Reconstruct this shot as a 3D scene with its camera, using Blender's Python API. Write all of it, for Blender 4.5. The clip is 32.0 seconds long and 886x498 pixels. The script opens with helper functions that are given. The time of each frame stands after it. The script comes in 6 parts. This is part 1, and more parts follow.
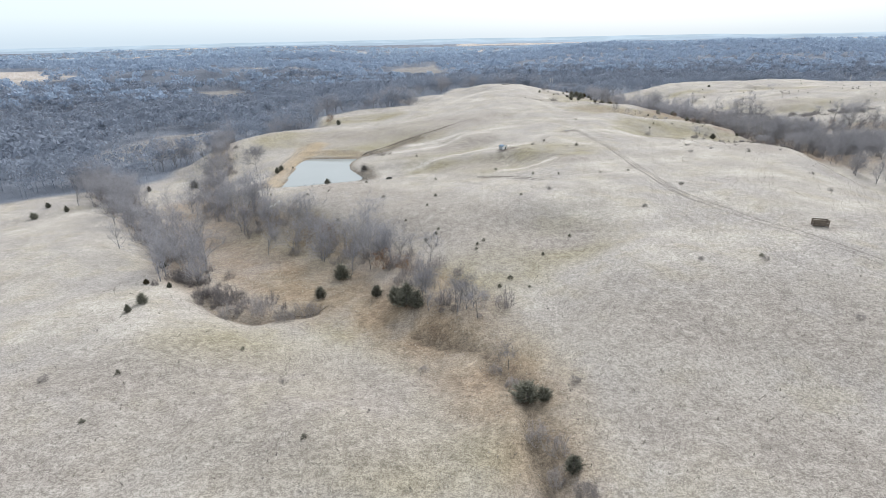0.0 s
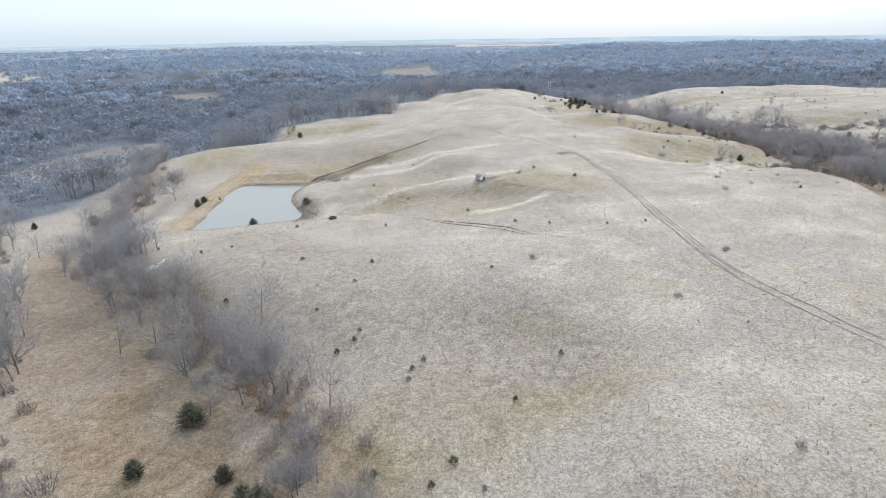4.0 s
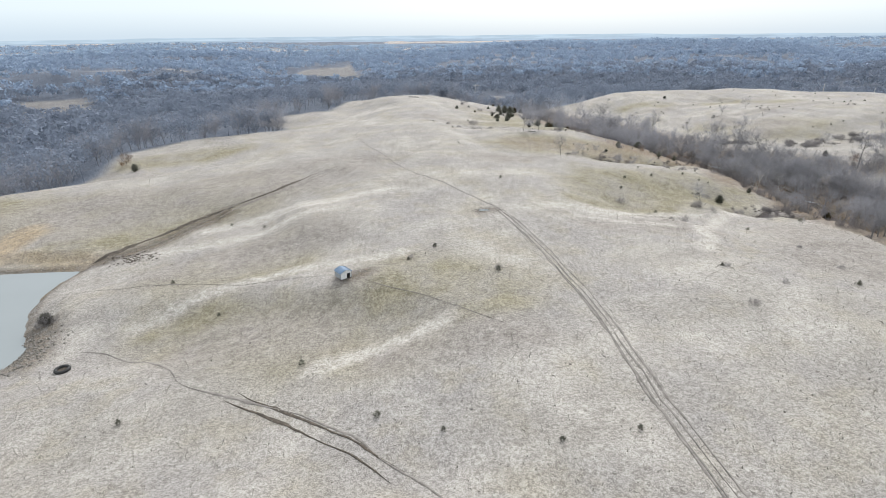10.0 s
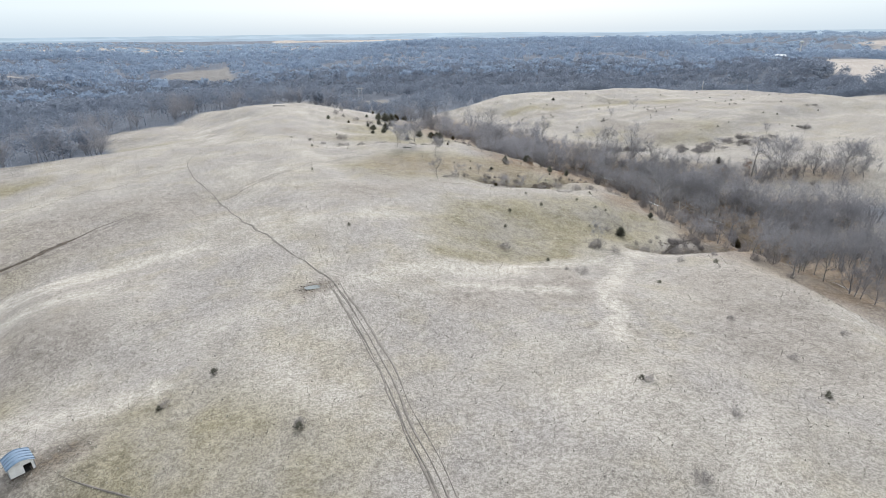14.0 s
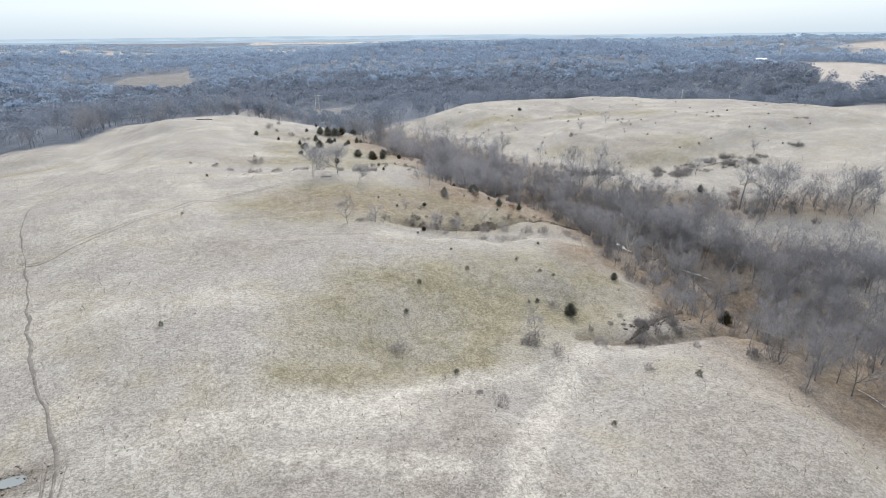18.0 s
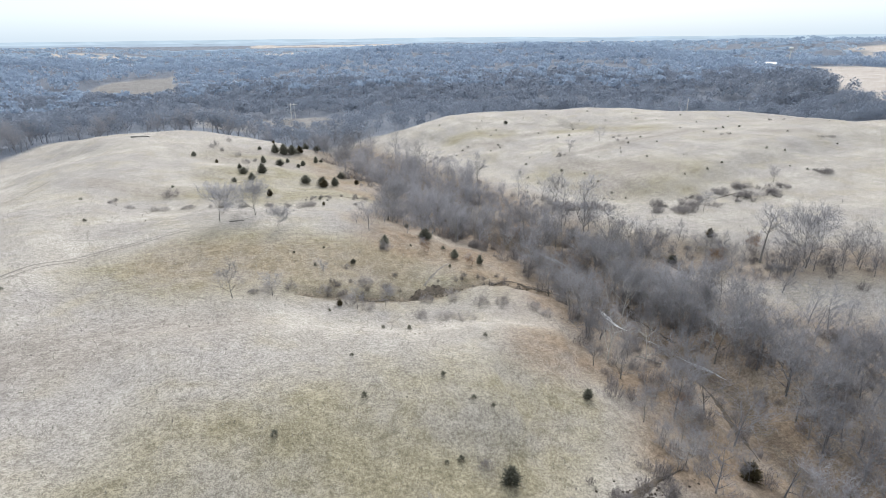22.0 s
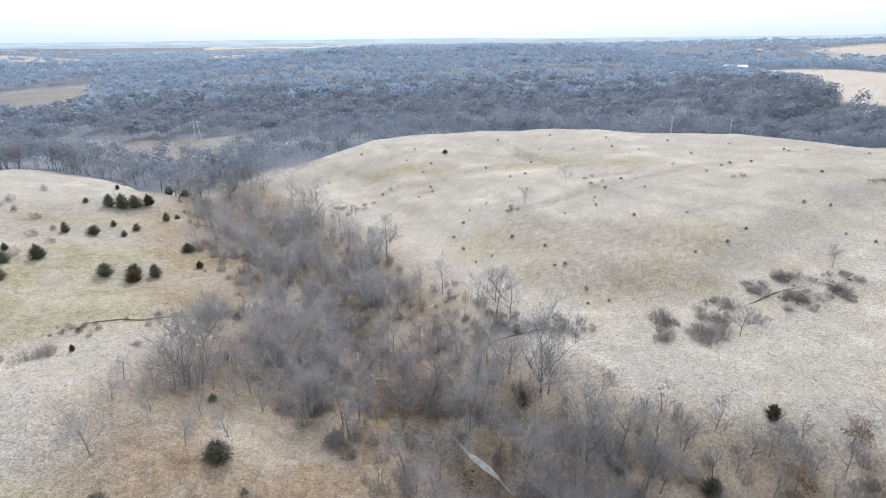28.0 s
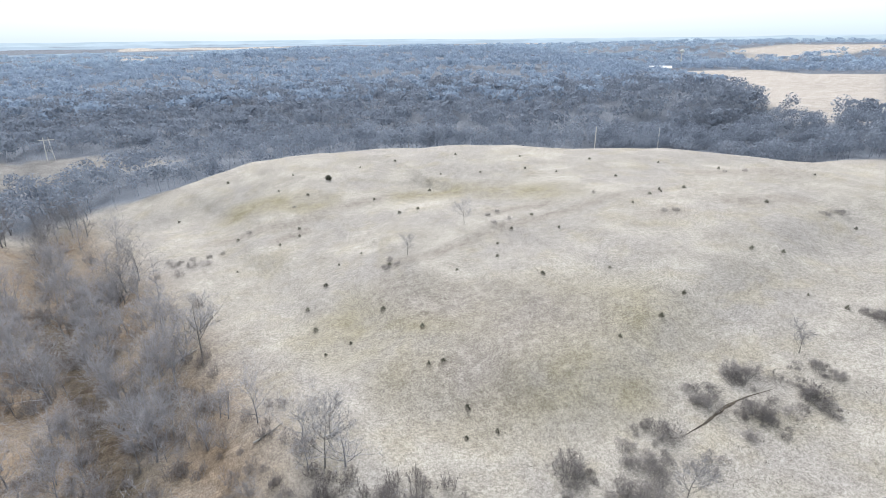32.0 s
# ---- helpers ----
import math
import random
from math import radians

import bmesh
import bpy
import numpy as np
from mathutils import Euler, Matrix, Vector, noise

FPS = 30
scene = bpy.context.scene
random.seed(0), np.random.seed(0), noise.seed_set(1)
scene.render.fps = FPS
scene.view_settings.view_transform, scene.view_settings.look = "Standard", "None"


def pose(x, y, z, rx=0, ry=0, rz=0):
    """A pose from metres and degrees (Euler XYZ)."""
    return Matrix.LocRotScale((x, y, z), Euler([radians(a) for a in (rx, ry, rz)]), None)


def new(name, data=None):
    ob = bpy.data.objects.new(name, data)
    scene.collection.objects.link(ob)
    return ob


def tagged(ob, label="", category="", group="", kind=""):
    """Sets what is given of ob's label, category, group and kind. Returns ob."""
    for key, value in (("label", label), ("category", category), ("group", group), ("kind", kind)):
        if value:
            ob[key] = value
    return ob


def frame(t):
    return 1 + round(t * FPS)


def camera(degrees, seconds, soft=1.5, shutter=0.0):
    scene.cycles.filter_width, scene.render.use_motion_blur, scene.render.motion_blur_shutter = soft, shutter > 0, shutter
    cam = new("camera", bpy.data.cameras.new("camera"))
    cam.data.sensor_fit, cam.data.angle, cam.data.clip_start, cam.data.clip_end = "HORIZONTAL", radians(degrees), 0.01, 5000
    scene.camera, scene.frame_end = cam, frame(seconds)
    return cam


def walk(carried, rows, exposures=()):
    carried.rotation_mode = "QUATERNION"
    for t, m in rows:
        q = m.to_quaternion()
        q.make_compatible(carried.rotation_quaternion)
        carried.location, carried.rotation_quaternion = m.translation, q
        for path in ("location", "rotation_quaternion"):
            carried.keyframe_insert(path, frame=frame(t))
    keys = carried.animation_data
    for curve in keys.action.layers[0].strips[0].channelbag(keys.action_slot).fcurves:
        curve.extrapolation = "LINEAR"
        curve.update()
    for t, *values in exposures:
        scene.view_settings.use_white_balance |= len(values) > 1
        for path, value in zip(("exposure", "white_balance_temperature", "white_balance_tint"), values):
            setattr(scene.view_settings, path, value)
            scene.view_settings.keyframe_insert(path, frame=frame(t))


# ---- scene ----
# An open pasture on winter hills above a wooded creek, seen from a drone.
cam = camera(79.4, 32.0, soft=0.5)
METRES, EYE, TILT, LEAN, TURN = 320.0, 60.0, -21.7, 1.0, 0.0
ROWS = [
    (0.0, 0.0, 0.0, 0.0, 0.0, 0.0, 0.0),
    (0.5, 0.0038, 0.0164, 0.0063, -0.01, -0.01, 0.03),
    (1.0, 0.0073, 0.0318, 0.0121, -0.04, -0.0, -0.01),
    (1.5, 0.0106, 0.0464, 0.0175, -0.06, 0.02, -0.06),
    (2.0, 0.0145, 0.0608, 0.0231, -0.06, 0.03, -0.09),
    (2.5, 0.019, 0.0756, 0.0288, -0.06, 0.04, -0.13),
    (3.0, 0.0236, 0.0906, 0.0346, -0.05, 0.06, -0.22),
    (3.5, 0.0277, 0.1055, 0.0405, -0.04, 0.07, -0.23),
    (5.5, 0.0428, 0.1681, 0.066, -0.14, -0.07, -0.25),
    (6.0, 0.047, 0.1835, 0.072, -0.13, -0.09, -0.32),
    (6.5, 0.0511, 0.1978, 0.0777, -0.14, -0.08, -0.34),
    (7.0, 0.0554, 0.2119, 0.0834, -0.11, -0.1, -0.39),
    (7.5, 0.0599, 0.2262, 0.0892, -0.09, -0.1, -0.45),
    (8.0, 0.064, 0.2403, 0.095, -0.34, -0.12, -0.36),
    (8.5, 0.0682, 0.2543, 0.1007, -1.82, -0.15, 0.23),
    (9.0, 0.0723, 0.268, 0.1063, -3.37, -0.21, 0.83),
    (9.5, 0.0769, 0.281, 0.1116, -4.82, -0.26, 1.48),
    (10.0, 0.0814, 0.2938, 0.117, -6.47, -0.35, 2.04),
    (10.5, 0.0864, 0.3065, 0.1221, -8.22, -0.43, 2.75),
    (11.0, 0.0921, 0.3191, 0.1272, -9.28, -0.52, 3.21),
    (11.5, 0.0985, 0.3318, 0.1325, -10.3, -0.59, 3.63),
    (12.0, 0.1056, 0.3442, 0.1376, -10.95, -0.65, 3.92),
    (12.5, 0.1131, 0.3556, 0.1423, -11.32, -0.73, 4.05),
    (13.0, 0.1207, 0.3657, 0.1463, -12.57, -0.8, 4.56),
    (13.5, 0.1288, 0.3748, 0.1502, -13.9, -0.96, 4.95),
    (14.0, 0.1376, 0.3837, 0.1541, -16.17, -1.15, 5.9),
    (14.5, 0.1464, 0.3934, 0.1586, -18.06, -1.39, 6.64),
    (16.5, 0.1872, 0.4341, 0.1751, -19.28, -1.3, 7.34),
    (17.0, 0.1968, 0.4438, 0.1799, -19.35, -1.4, 7.2),
    (17.5, 0.2065, 0.453, 0.1835, -18.23, -1.11, 6.76),
    (18.0, 0.2153, 0.4619, 0.1878, -17.73, -1.13, 6.41),
    (18.5, 0.2238, 0.4706, 0.1917, -17.44, -1.04, 6.22),
    (19.0, 0.2324, 0.4792, 0.1955, -17.27, -1.01, 6.19),
    (19.5, 0.241, 0.488, 0.1995, -17.21, -0.98, 6.14),
    (20.0, 0.2498, 0.4971, 0.2037, -17.15, -0.94, 6.12),
    (20.5, 0.2588, 0.5064, 0.2078, -17.14, -0.9, 6.15),
    (21.0, 0.2684, 0.5162, 0.212, -17.15, -0.85, 6.19),
    (21.5, 0.2782, 0.5267, 0.2166, -17.19, -0.82, 6.21),
    (22.0, 0.2881, 0.5376, 0.2218, -17.23, -0.84, 6.27),
    (22.5, 0.298, 0.5492, 0.2267, -17.36, -0.82, 6.25),
    (23.0, 0.3083, 0.561, 0.2317, -17.41, -0.79, 6.3),
    (23.5, 0.3183, 0.5735, 0.2371, -17.51, -0.8, 6.41),
    (24.0, 0.3277, 0.5871, 0.2429, -17.67, -0.82, 6.42),
    (24.5, 0.3362, 0.6015, 0.2494, -18.05, -0.93, 6.48),
    (25.0, 0.3462, 0.6157, 0.255, -18.11, -0.9, 6.47),
    (25.5, 0.3565, 0.6296, 0.2613, -18.07, -0.93, 6.53),
    (27.5, 0.3937, 0.6857, 0.2846, -19.85, -1.1, 7.23),
    (28.0, 0.4048, 0.6986, 0.2897, -20.39, -1.13, 7.44),
    (28.5, 0.4157, 0.711, 0.2949, -23.2, -1.59, 8.48),
    (29.0, 0.427, 0.7224, 0.2991, -24.52, -1.75, 9.02),
    (29.5, 0.4387, 0.7326, 0.3032, -25.25, -1.87, 9.29),
    (30.0, 0.4506, 0.7416, 0.3066, -25.58, -1.86, 9.39),
    (30.5, 0.4628, 0.7497, 0.31, -25.87, -1.88, 9.5),
    (31.0, 0.4745, 0.7577, 0.3138, -26.11, -1.95, 9.47),
    (31.5, 0.4859, 0.766, 0.3172, -26.28, -1.92, 9.52),
    (32.0, 0.4968, 0.7744, 0.3212, -26.45, -1.94, 9.62),
]
walk(cam, [(t, pose(0, 0, EYE, TILT, LEAN, TURN) @ pose(METRES * x, METRES * y, METRES * z, 90 + pitch, roll, yaw)) for t, x, y, z, yaw, pitch, roll in ROWS],
     exposures=[(0.0, 0.78), (16.0, 0.70), (25.0, 0.90), (32.0, 0.95)])

# ---- light: thin overcast, a broad veiled sun ahead of the flight ----
SUN_UP, SUN_ROUND = 33.0, 20.0
world = bpy.data.worlds.new("overcast_sky")
scene.world = world
world.use_nodes = True
wt = world.node_tree
wt.nodes.clear()
w_out = wt.nodes.new("ShaderNodeOutputWorld")
w_bg = wt.nodes.new("ShaderNodeBackground")
w_sky = wt.nodes.new("ShaderNodeTexSky")
w_sky.sky_type = "NISHITA"
w_sky.sun_disc = False
w_sky.sun_elevation, w_sky.sun_rotation = radians(SUN_UP), radians(SUN_ROUND)
w_sky.dust_density, w_sky.air_density = 2.0, 1.0
w_dim = wt.nodes.new("ShaderNodeVectorMath")
w_dim.operation = "SCALE"
w_dim.inputs["Scale"].default_value = 0.10
wt.links.new(w_sky.outputs["Color"], w_dim.inputs[0])
w_coord = wt.nodes.new("ShaderNodeTexCoord")
w_sep = wt.nodes.new("ShaderNodeSeparateXYZ")
wt.links.new(w_coord.outputs["Generated"], w_sep.inputs[0])
w_ramp = wt.nodes.new("ShaderNodeValToRGB")
w_ramp.color_ramp.elements[0].position, w_ramp.color_ramp.elements[0].color = 0.0, (0.58, 0.70, 0.81, 1)
w_ramp.color_ramp.elements[1].position, w_ramp.color_ramp.elements[1].color = 0.11, (0.80, 0.89, 0.945, 1)
w_haze = w_ramp.color_ramp.elements.new(0.035)
w_haze.color = (0.72, 0.83, 0.91, 1)
w_high = w_ramp.color_ramp.elements.new(0.5)
w_high.color = (1.0, 1.05, 1.10, 1)
wt.links.new(w_sep.outputs["Z"], w_ramp.inputs[0])
w_mix = wt.nodes.new("ShaderNodeMix")
w_mix.data_type = "RGBA"
w_mix.inputs["Factor"].default_value = 0.88
wt.links.new(w_dim.outputs[0], w_mix.inputs["A"])
wt.links.new(w_ramp.outputs["Color"], w_mix.inputs["B"])
wt.links.new(w_mix.outputs["Result"], w_bg.inputs["Color"])
w_bg.inputs["Strength"].default_value = 0.73
wt.links.new(w_bg.outputs[0], w_out.inputs[0])
sun_data = bpy.data.lights.new("sun", "SUN")
sun_data.energy, sun_data.angle, sun_data.color = 2.35, radians(26), (1.0, 0.98, 0.96)
sun = new("sun", sun_data)
sun.rotation_euler = (radians(90 - SUN_UP), 0, radians(180 - SUN_ROUND))
sun.location = (0, 0, 300)


# ---- materials ----
def nodes_of(name):
    m = bpy.data.materials.new(name)
    m.use_nodes = True
    return m, m.node_tree, m.node_tree.nodes["Principled BSDF"]


def tex(nt, scale, detail=4.0, rough=0.6, stretch=None, coords="Object"):
    c = nt.nodes.new("ShaderNodeTexCoord")
    n = nt.nodes.new("ShaderNodeTexNoise")
    n.inputs["Scale"].default_value, n.inputs["Detail"].default_value, n.inputs["Roughness"].default_value = scale, detail, rough
    src = c.outputs[coords]
    if stretch:
        mp = nt.nodes.new("ShaderNodeMapping")
        mp.inputs["Scale"].default_value = stretch
        nt.links.new(src, mp.inputs["Vector"])
        src = mp.outputs["Vector"]
    nt.links.new(src, n.inputs["Vector"])
    return n.outputs["Fac"]


def span(nt, fac, a, b, lo=0.0, hi=1.0):
    r = nt.nodes.new("ShaderNodeMapRange")
    r.interpolation_type = "SMOOTHSTEP"
    for k, v in zip(("From Min", "From Max", "To Min", "To Max"), (a, b, lo, hi)):
        r.inputs[k].default_value = v
    nt.links.new(fac, r.inputs["Value"])
    return r.outputs["Result"]


def calc(nt, op, a, b):
    n = nt.nodes.new("ShaderNodeMath")
    n.operation = op
    for i, v in enumerate((a, b)):
        if isinstance(v, (int, float)):
            n.inputs[i].default_value = v
        else:
            nt.links.new(v, n.inputs[i])
    return n.outputs[0]


def blend(nt, fac, a, b, how="MIX"):
    n = nt.nodes.new("ShaderNodeMix")
    n.data_type, n.blend_type = "RGBA", how
    for key, v in (("Factor", fac), ("A", a), ("B", b)):
        if isinstance(v, (int, float)):
            n.inputs[key].default_value = v
        elif isinstance(v, tuple):
            n.inputs[key].default_value = (*v, 1) if len(v) == 3 else v
        else:
            nt.links.new(v, n.inputs[key])
    return n.outputs["Result"]


def bump(nt, bsdf, height, strength, distance):
    b = nt.nodes.new("ShaderNodeBump")
    b.inputs["Strength"].default_value, b.inputs["Distance"].default_value = strength, distance
    nt.links.new(height, b.inputs["Height"])
    nt.links.new(b.outputs[0], bsdf.inputs["Normal"])


def surface(name, dark, light, scale=3.0, rough=0.9, metal=0.0, relief=0.3, depth=0.02, vary=0.25, stretch=None):
    """A plain natural surface: two tones in grain and blotch, a tone of its own for each object, fine relief."""
    m, nt, b = nodes_of(name)
    grain = tex(nt, scale * 6, 3, 0.7, stretch)
    blotch = tex(nt, scale, 3, 0.6, stretch)
    f = calc(nt, "ADD", calc(nt, "MULTIPLY", grain, 0.5), calc(nt, "MULTIPLY", blotch, 0.5))
    col = blend(nt, span(nt, f, 0.3, 0.7), dark, light)
    info = nt.nodes.new("ShaderNodeObjectInfo")
    col = blend(nt, 1.0, col, blend(nt, info.outputs["Random"], (1 - vary,) * 3, (1 + vary,) * 3), "MULTIPLY")
    nt.links.new(col, b.inputs["Base Color"])
    b.inputs["Roughness"].default_value, b.inputs["Metallic"].default_value = rough, metal
    b.inputs["Specular IOR Level"].default_value = 0.25
    bump(nt, b, grain, relief, depth)
    return m


def let_light_through(m, share):
    """Fine twigs pass part of the light that falls on their far side."""
    nt = m.node_tree
    b, out = nt.nodes["Principled BSDF"], nt.nodes["Material Output"]
    t = nt.nodes.new("ShaderNodeBsdfTranslucent")
    nt.links.new(b.inputs["Base Color"].links[0].from_socket, t.inputs["Color"])
    mix = nt.nodes.new("ShaderNodeMixShader")
    mix.inputs[0].default_value = share
    nt.links.new(b.outputs[0], mix.inputs[1])
    nt.links.new(t.outputs[0], mix.inputs[2])
    nt.links.new(mix.outputs[0], out.inputs["Surface"])
    return m


def attribute(nt, name):
    a = nt.nodes.new("ShaderNodeAttribute")
    a.attribute_name = name
    return a.outputs["Fac"]


def ground_material():
    m, nt, b = nodes_of("winter_pasture")
    mid = tex(nt, 0.11, 4, 0.6)
    near = tex(nt, 0.7, 4, 0.7)
    tuft = tex(nt, 3.0, 5, 0.9)
    blade = tex(nt, 8.5, 4, 0.95)
    straw = blend(nt, span(nt, mid, 0.35, 0.68), (0.375, 0.355, 0.326), (0.485, 0.462, 0.427))
    grey = blend(nt, span(nt, near, 0.3, 0.7), (0.315, 0.30, 0.292), (0.40, 0.382, 0.368))
    c = blend(nt, calc(nt, "MULTIPLY", span(nt, tex(nt, 0.05, 5, 0.6), 0.4, 0.64), 0.85), straw, grey)
    green = blend(nt, span(nt, near, 0.3, 0.7), (0.345, 0.316, 0.254), (0.43, 0.398, 0.325))
    c = blend(nt, calc(nt, "MULTIPLY", span(nt, tex(nt, 0.12, 4, 0.65, (1, 1, 3)), 0.47, 0.7), 0.6), c, green)
    olive = blend(nt, span(nt, near, 0.3, 0.7), (0.235, 0.213, 0.148), (0.355, 0.327, 0.24))
    c = blend(nt, calc(nt, "MULTIPLY", attribute(nt, "olive"), span(nt, mid, 0.3, 0.65, 0.3, 1.0)), c, olive)
    worn = blend(nt, span(nt, near, 0.3, 0.7), (0.27, 0.248, 0.228), (0.385, 0.36, 0.333))
    c = blend(nt, calc(nt, "MULTIPLY", attribute(nt, "worn"), span(nt, mid, 0.3, 0.6, 0.3, 1.0)), c, worn)
    pale = blend(nt, span(nt, near, 0.3, 0.7), (0.46, 0.437, 0.40), (0.575, 0.548, 0.507))
    c = blend(nt, calc(nt, "MULTIPLY", attribute(nt, "pale"), span(nt, near, 0.2, 0.6, 0.3, 1.0)), c, pale)
    rust = blend(nt, span(nt, near, 0.3, 0.7), (0.195, 0.146, 0.108), (0.325, 0.252, 0.184))
    c = blend(nt, calc(nt, "MULTIPLY", attribute(nt, "litter"), span(nt, mid, 0.3, 0.65, 0.5, 0.95)), c, rust)
    soil = blend(nt, span(nt, near, 0.35, 0.65), (0.065, 0.055, 0.045), (0.22, 0.185, 0.145))
    c = blend(nt, calc(nt, "MULTIPLY", attribute(nt, "mud"), span(nt, near, 0.25, 0.6, 0.25, 1.0)), c, soil)
    clay = blend(nt, span(nt, near, 0.35, 0.65), (0.32, 0.245, 0.16), (0.47, 0.39, 0.28))
    c = blend(nt, calc(nt, "MULTIPLY", attribute(nt, "clay"), span(nt, near, 0.2, 0.6, 0.4, 1.0)), c, clay)
    # Woodland floor with the blue of distance haze mixed into its colour.
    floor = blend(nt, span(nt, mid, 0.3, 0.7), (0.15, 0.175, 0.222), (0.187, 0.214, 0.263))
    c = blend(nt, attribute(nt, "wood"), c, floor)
    crop = blend(nt, span(nt, mid, 0.3, 0.7), (0.40, 0.366, 0.338), (0.52, 0.483, 0.455))
    c = blend(nt, attribute(nt, "crop"), c, crop)
    fallow = blend(nt, span(nt, mid, 0.3, 0.7), (0.20, 0.198, 0.20), (0.265, 0.26, 0.26))
    c = blend(nt, attribute(nt, "fallow"), c, fallow)
    smudge = span(nt, tex(nt, 0.45, 5, 0.7), 0.56, 0.68)
    c = blend(nt, calc(nt, "MULTIPLY", smudge, 0.38), c, blend(nt, 1.0, c, (0.62, 0.60, 0.595), "MULTIPLY"))
    clump = tex(nt, 0.9, 6, 0.8)
    fine = calc(nt, "ADD", calc(nt, "MULTIPLY", clump, 0.12), calc(nt, "ADD", calc(nt, "MULTIPLY", tuft, 0.40), calc(nt, "MULTIPLY", blade, 0.48)))
    c = blend(nt, 1.0, c, blend(nt, span(nt, fine, 0.455, 0.545), (0.47, 0.455, 0.442), (1.09, 1.08, 1.07)), "MULTIPLY")
    fleck = span(nt, tex(nt, 2.6, 3, 0.6), 0.645, 0.68)
    c = blend(nt, calc(nt, "MULTIPLY", fleck, 0.5), c, (0.12, 0.108, 0.09))
    nt.links.new(c, b.inputs["Base Color"])
    b.inputs["Roughness"].default_value = 0.95
    b.inputs["Specular IOR Level"].default_value = 0.1
    bump(nt, b, calc(nt, "ADD", fine, calc(nt, "MULTIPLY", near, 0.8)), 0.7, 0.2)
    return m


GROUND = ground_material()
BARK = surface("grey_bark", (0.12, 0.113, 0.108), (0.26, 0.25, 0.238), 1.5)
PALE_BARK = surface("pale_bark", (0.26, 0.25, 0.235), (0.46, 0.445, 0.42), 1.5)
TWIG = surface("twigs", (0.19, 0.19, 0.208), (0.345, 0.345, 0.372), 0.8, relief=0.0)
BRUSH = surface("brush_stems", (0.15, 0.138, 0.14), (0.265, 0.248, 0.248), 0.8, relief=0.0)
BROWN_LEAF = surface("dry_oak_leaves", (0.16, 0.10, 0.065), (0.30, 0.20, 0.135), 2.0, relief=0.0)
CEDAR = surface("cedar_foliage", (0.095, 0.098, 0.08), (0.225, 0.222, 0.18), 3.0, relief=0.0, vary=0.35)
CEDAR_BROWN = surface("browned_cedar_foliage", (0.05, 0.042, 0.024), (0.11, 0.088, 0.05), 3.0, relief=0.0)


def woods_material(name, tones):
    """Bare crowns: each tree a tone of its own, in drifts over the hillside."""
    m, nt, b = nodes_of(name)
    geo = nt.nodes.new("ShaderNodeNewGeometry")
    f = calc(nt, "ADD", calc(nt, "MULTIPLY", geo.outputs["Random Per Island"], 0.2), calc(nt, "MULTIPLY", tex(nt, 0.03, 4, 0.6), 0.3))
    f = calc(nt, "ADD", f, calc(nt, "MULTIPLY", attribute(nt, "tone"), 0.5))
    c = blend(nt, span(nt, f, 0.15, 0.85), tones[0], tones[1])
    c = blend(nt, span(nt, tex(nt, 0.045, 3, 0.6), 0.6, 0.74, 0, 0.4), c, tones[2])
    nt.links.new(c, b.inputs["Base Color"])
    b.inputs["Roughness"].default_value = 0.95
    b.inputs["Specular IOR Level"].default_value = 0.1
    return m


# Tones include distance haze: bluer and paler from one band to the next.
WOOD_NEAR_HAZED = woods_material("hazed_woods", ((0.205, 0.237, 0.295), (0.255, 0.29, 0.352), (0.268, 0.268, 0.295)))
WOOD_MID_HAZED = woods_material("hazed_woods_beyond", ((0.28, 0.35, 0.455), (0.335, 0.41, 0.52), (0.32, 0.372, 0.455)))
WOOD_FAR_HAZED = woods_material("hazed_woods_far_off", ((0.335, 0.425, 0.54), (0.385, 0.475, 0.59), (0.365, 0.445, 0.55)))
for m, share in ((TWIG, 0.42), (BRUSH, 0.42), (WOOD_NEAR_HAZED, 0.25), (WOOD_MID_HAZED, 0.25), (WOOD_FAR_HAZED, 0.25), (BROWN_LEAF, 0.42), (CEDAR, 0.3)):
    let_light_through(m, share)
SOIL = surface("wet_soil", (0.032, 0.027, 0.023), (0.13, 0.108, 0.086), 1.2, vary=0.1)
RUT = surface("rutted_soil", (0.11, 0.10, 0.092), (0.25, 0.228, 0.208), 0.8, vary=0.1)
ROCK = surface("rubble", (0.13, 0.12, 0.105), (0.30, 0.28, 0.25), 3.0)
LIME = surface("pale_limestone", (0.5, 0.49, 0.46), (0.75, 0.74, 0.71), 3.0)
# The sky's reflection on the metal is painted in as a blue base.
ROOF = surface("sky_tinted_roof_sheet", (0.12, 0.18, 0.26), (0.19, 0.26, 0.35), 2.0, rough=0.6, metal=0.0, relief=0.1)
PLANK = surface("weathered_planks", (0.07, 0.055, 0.045), (0.19, 0.155, 0.125), 2.5, stretch=(1, 8, 1))
POLE = surface("weathered_pole", (0.52, 0.51, 0.49), (0.68, 0.67, 0.65), 2.0)
STEEL = surface("galvanised_steel", (0.33, 0.36, 0.39), (0.46, 0.50, 0.54), 2.0, rough=0.45, metal=0.6, relief=0.1)
WHITE = surface("white_paint", (0.62, 0.62, 0.6), (0.78, 0.78, 0.77), 1.0, rough=0.6, relief=0.05)
# Near-black colour stands in for the shade inside shelter and feeder.
DARK = surface("inside_shade_black", (0.02, 0.02, 0.02), (0.05, 0.048, 0.045), 2.0)
RUBBER = surface("black_rubber", (0.02, 0.02, 0.02), (0.05, 0.05, 0.05), 4.0, rough=0.7)


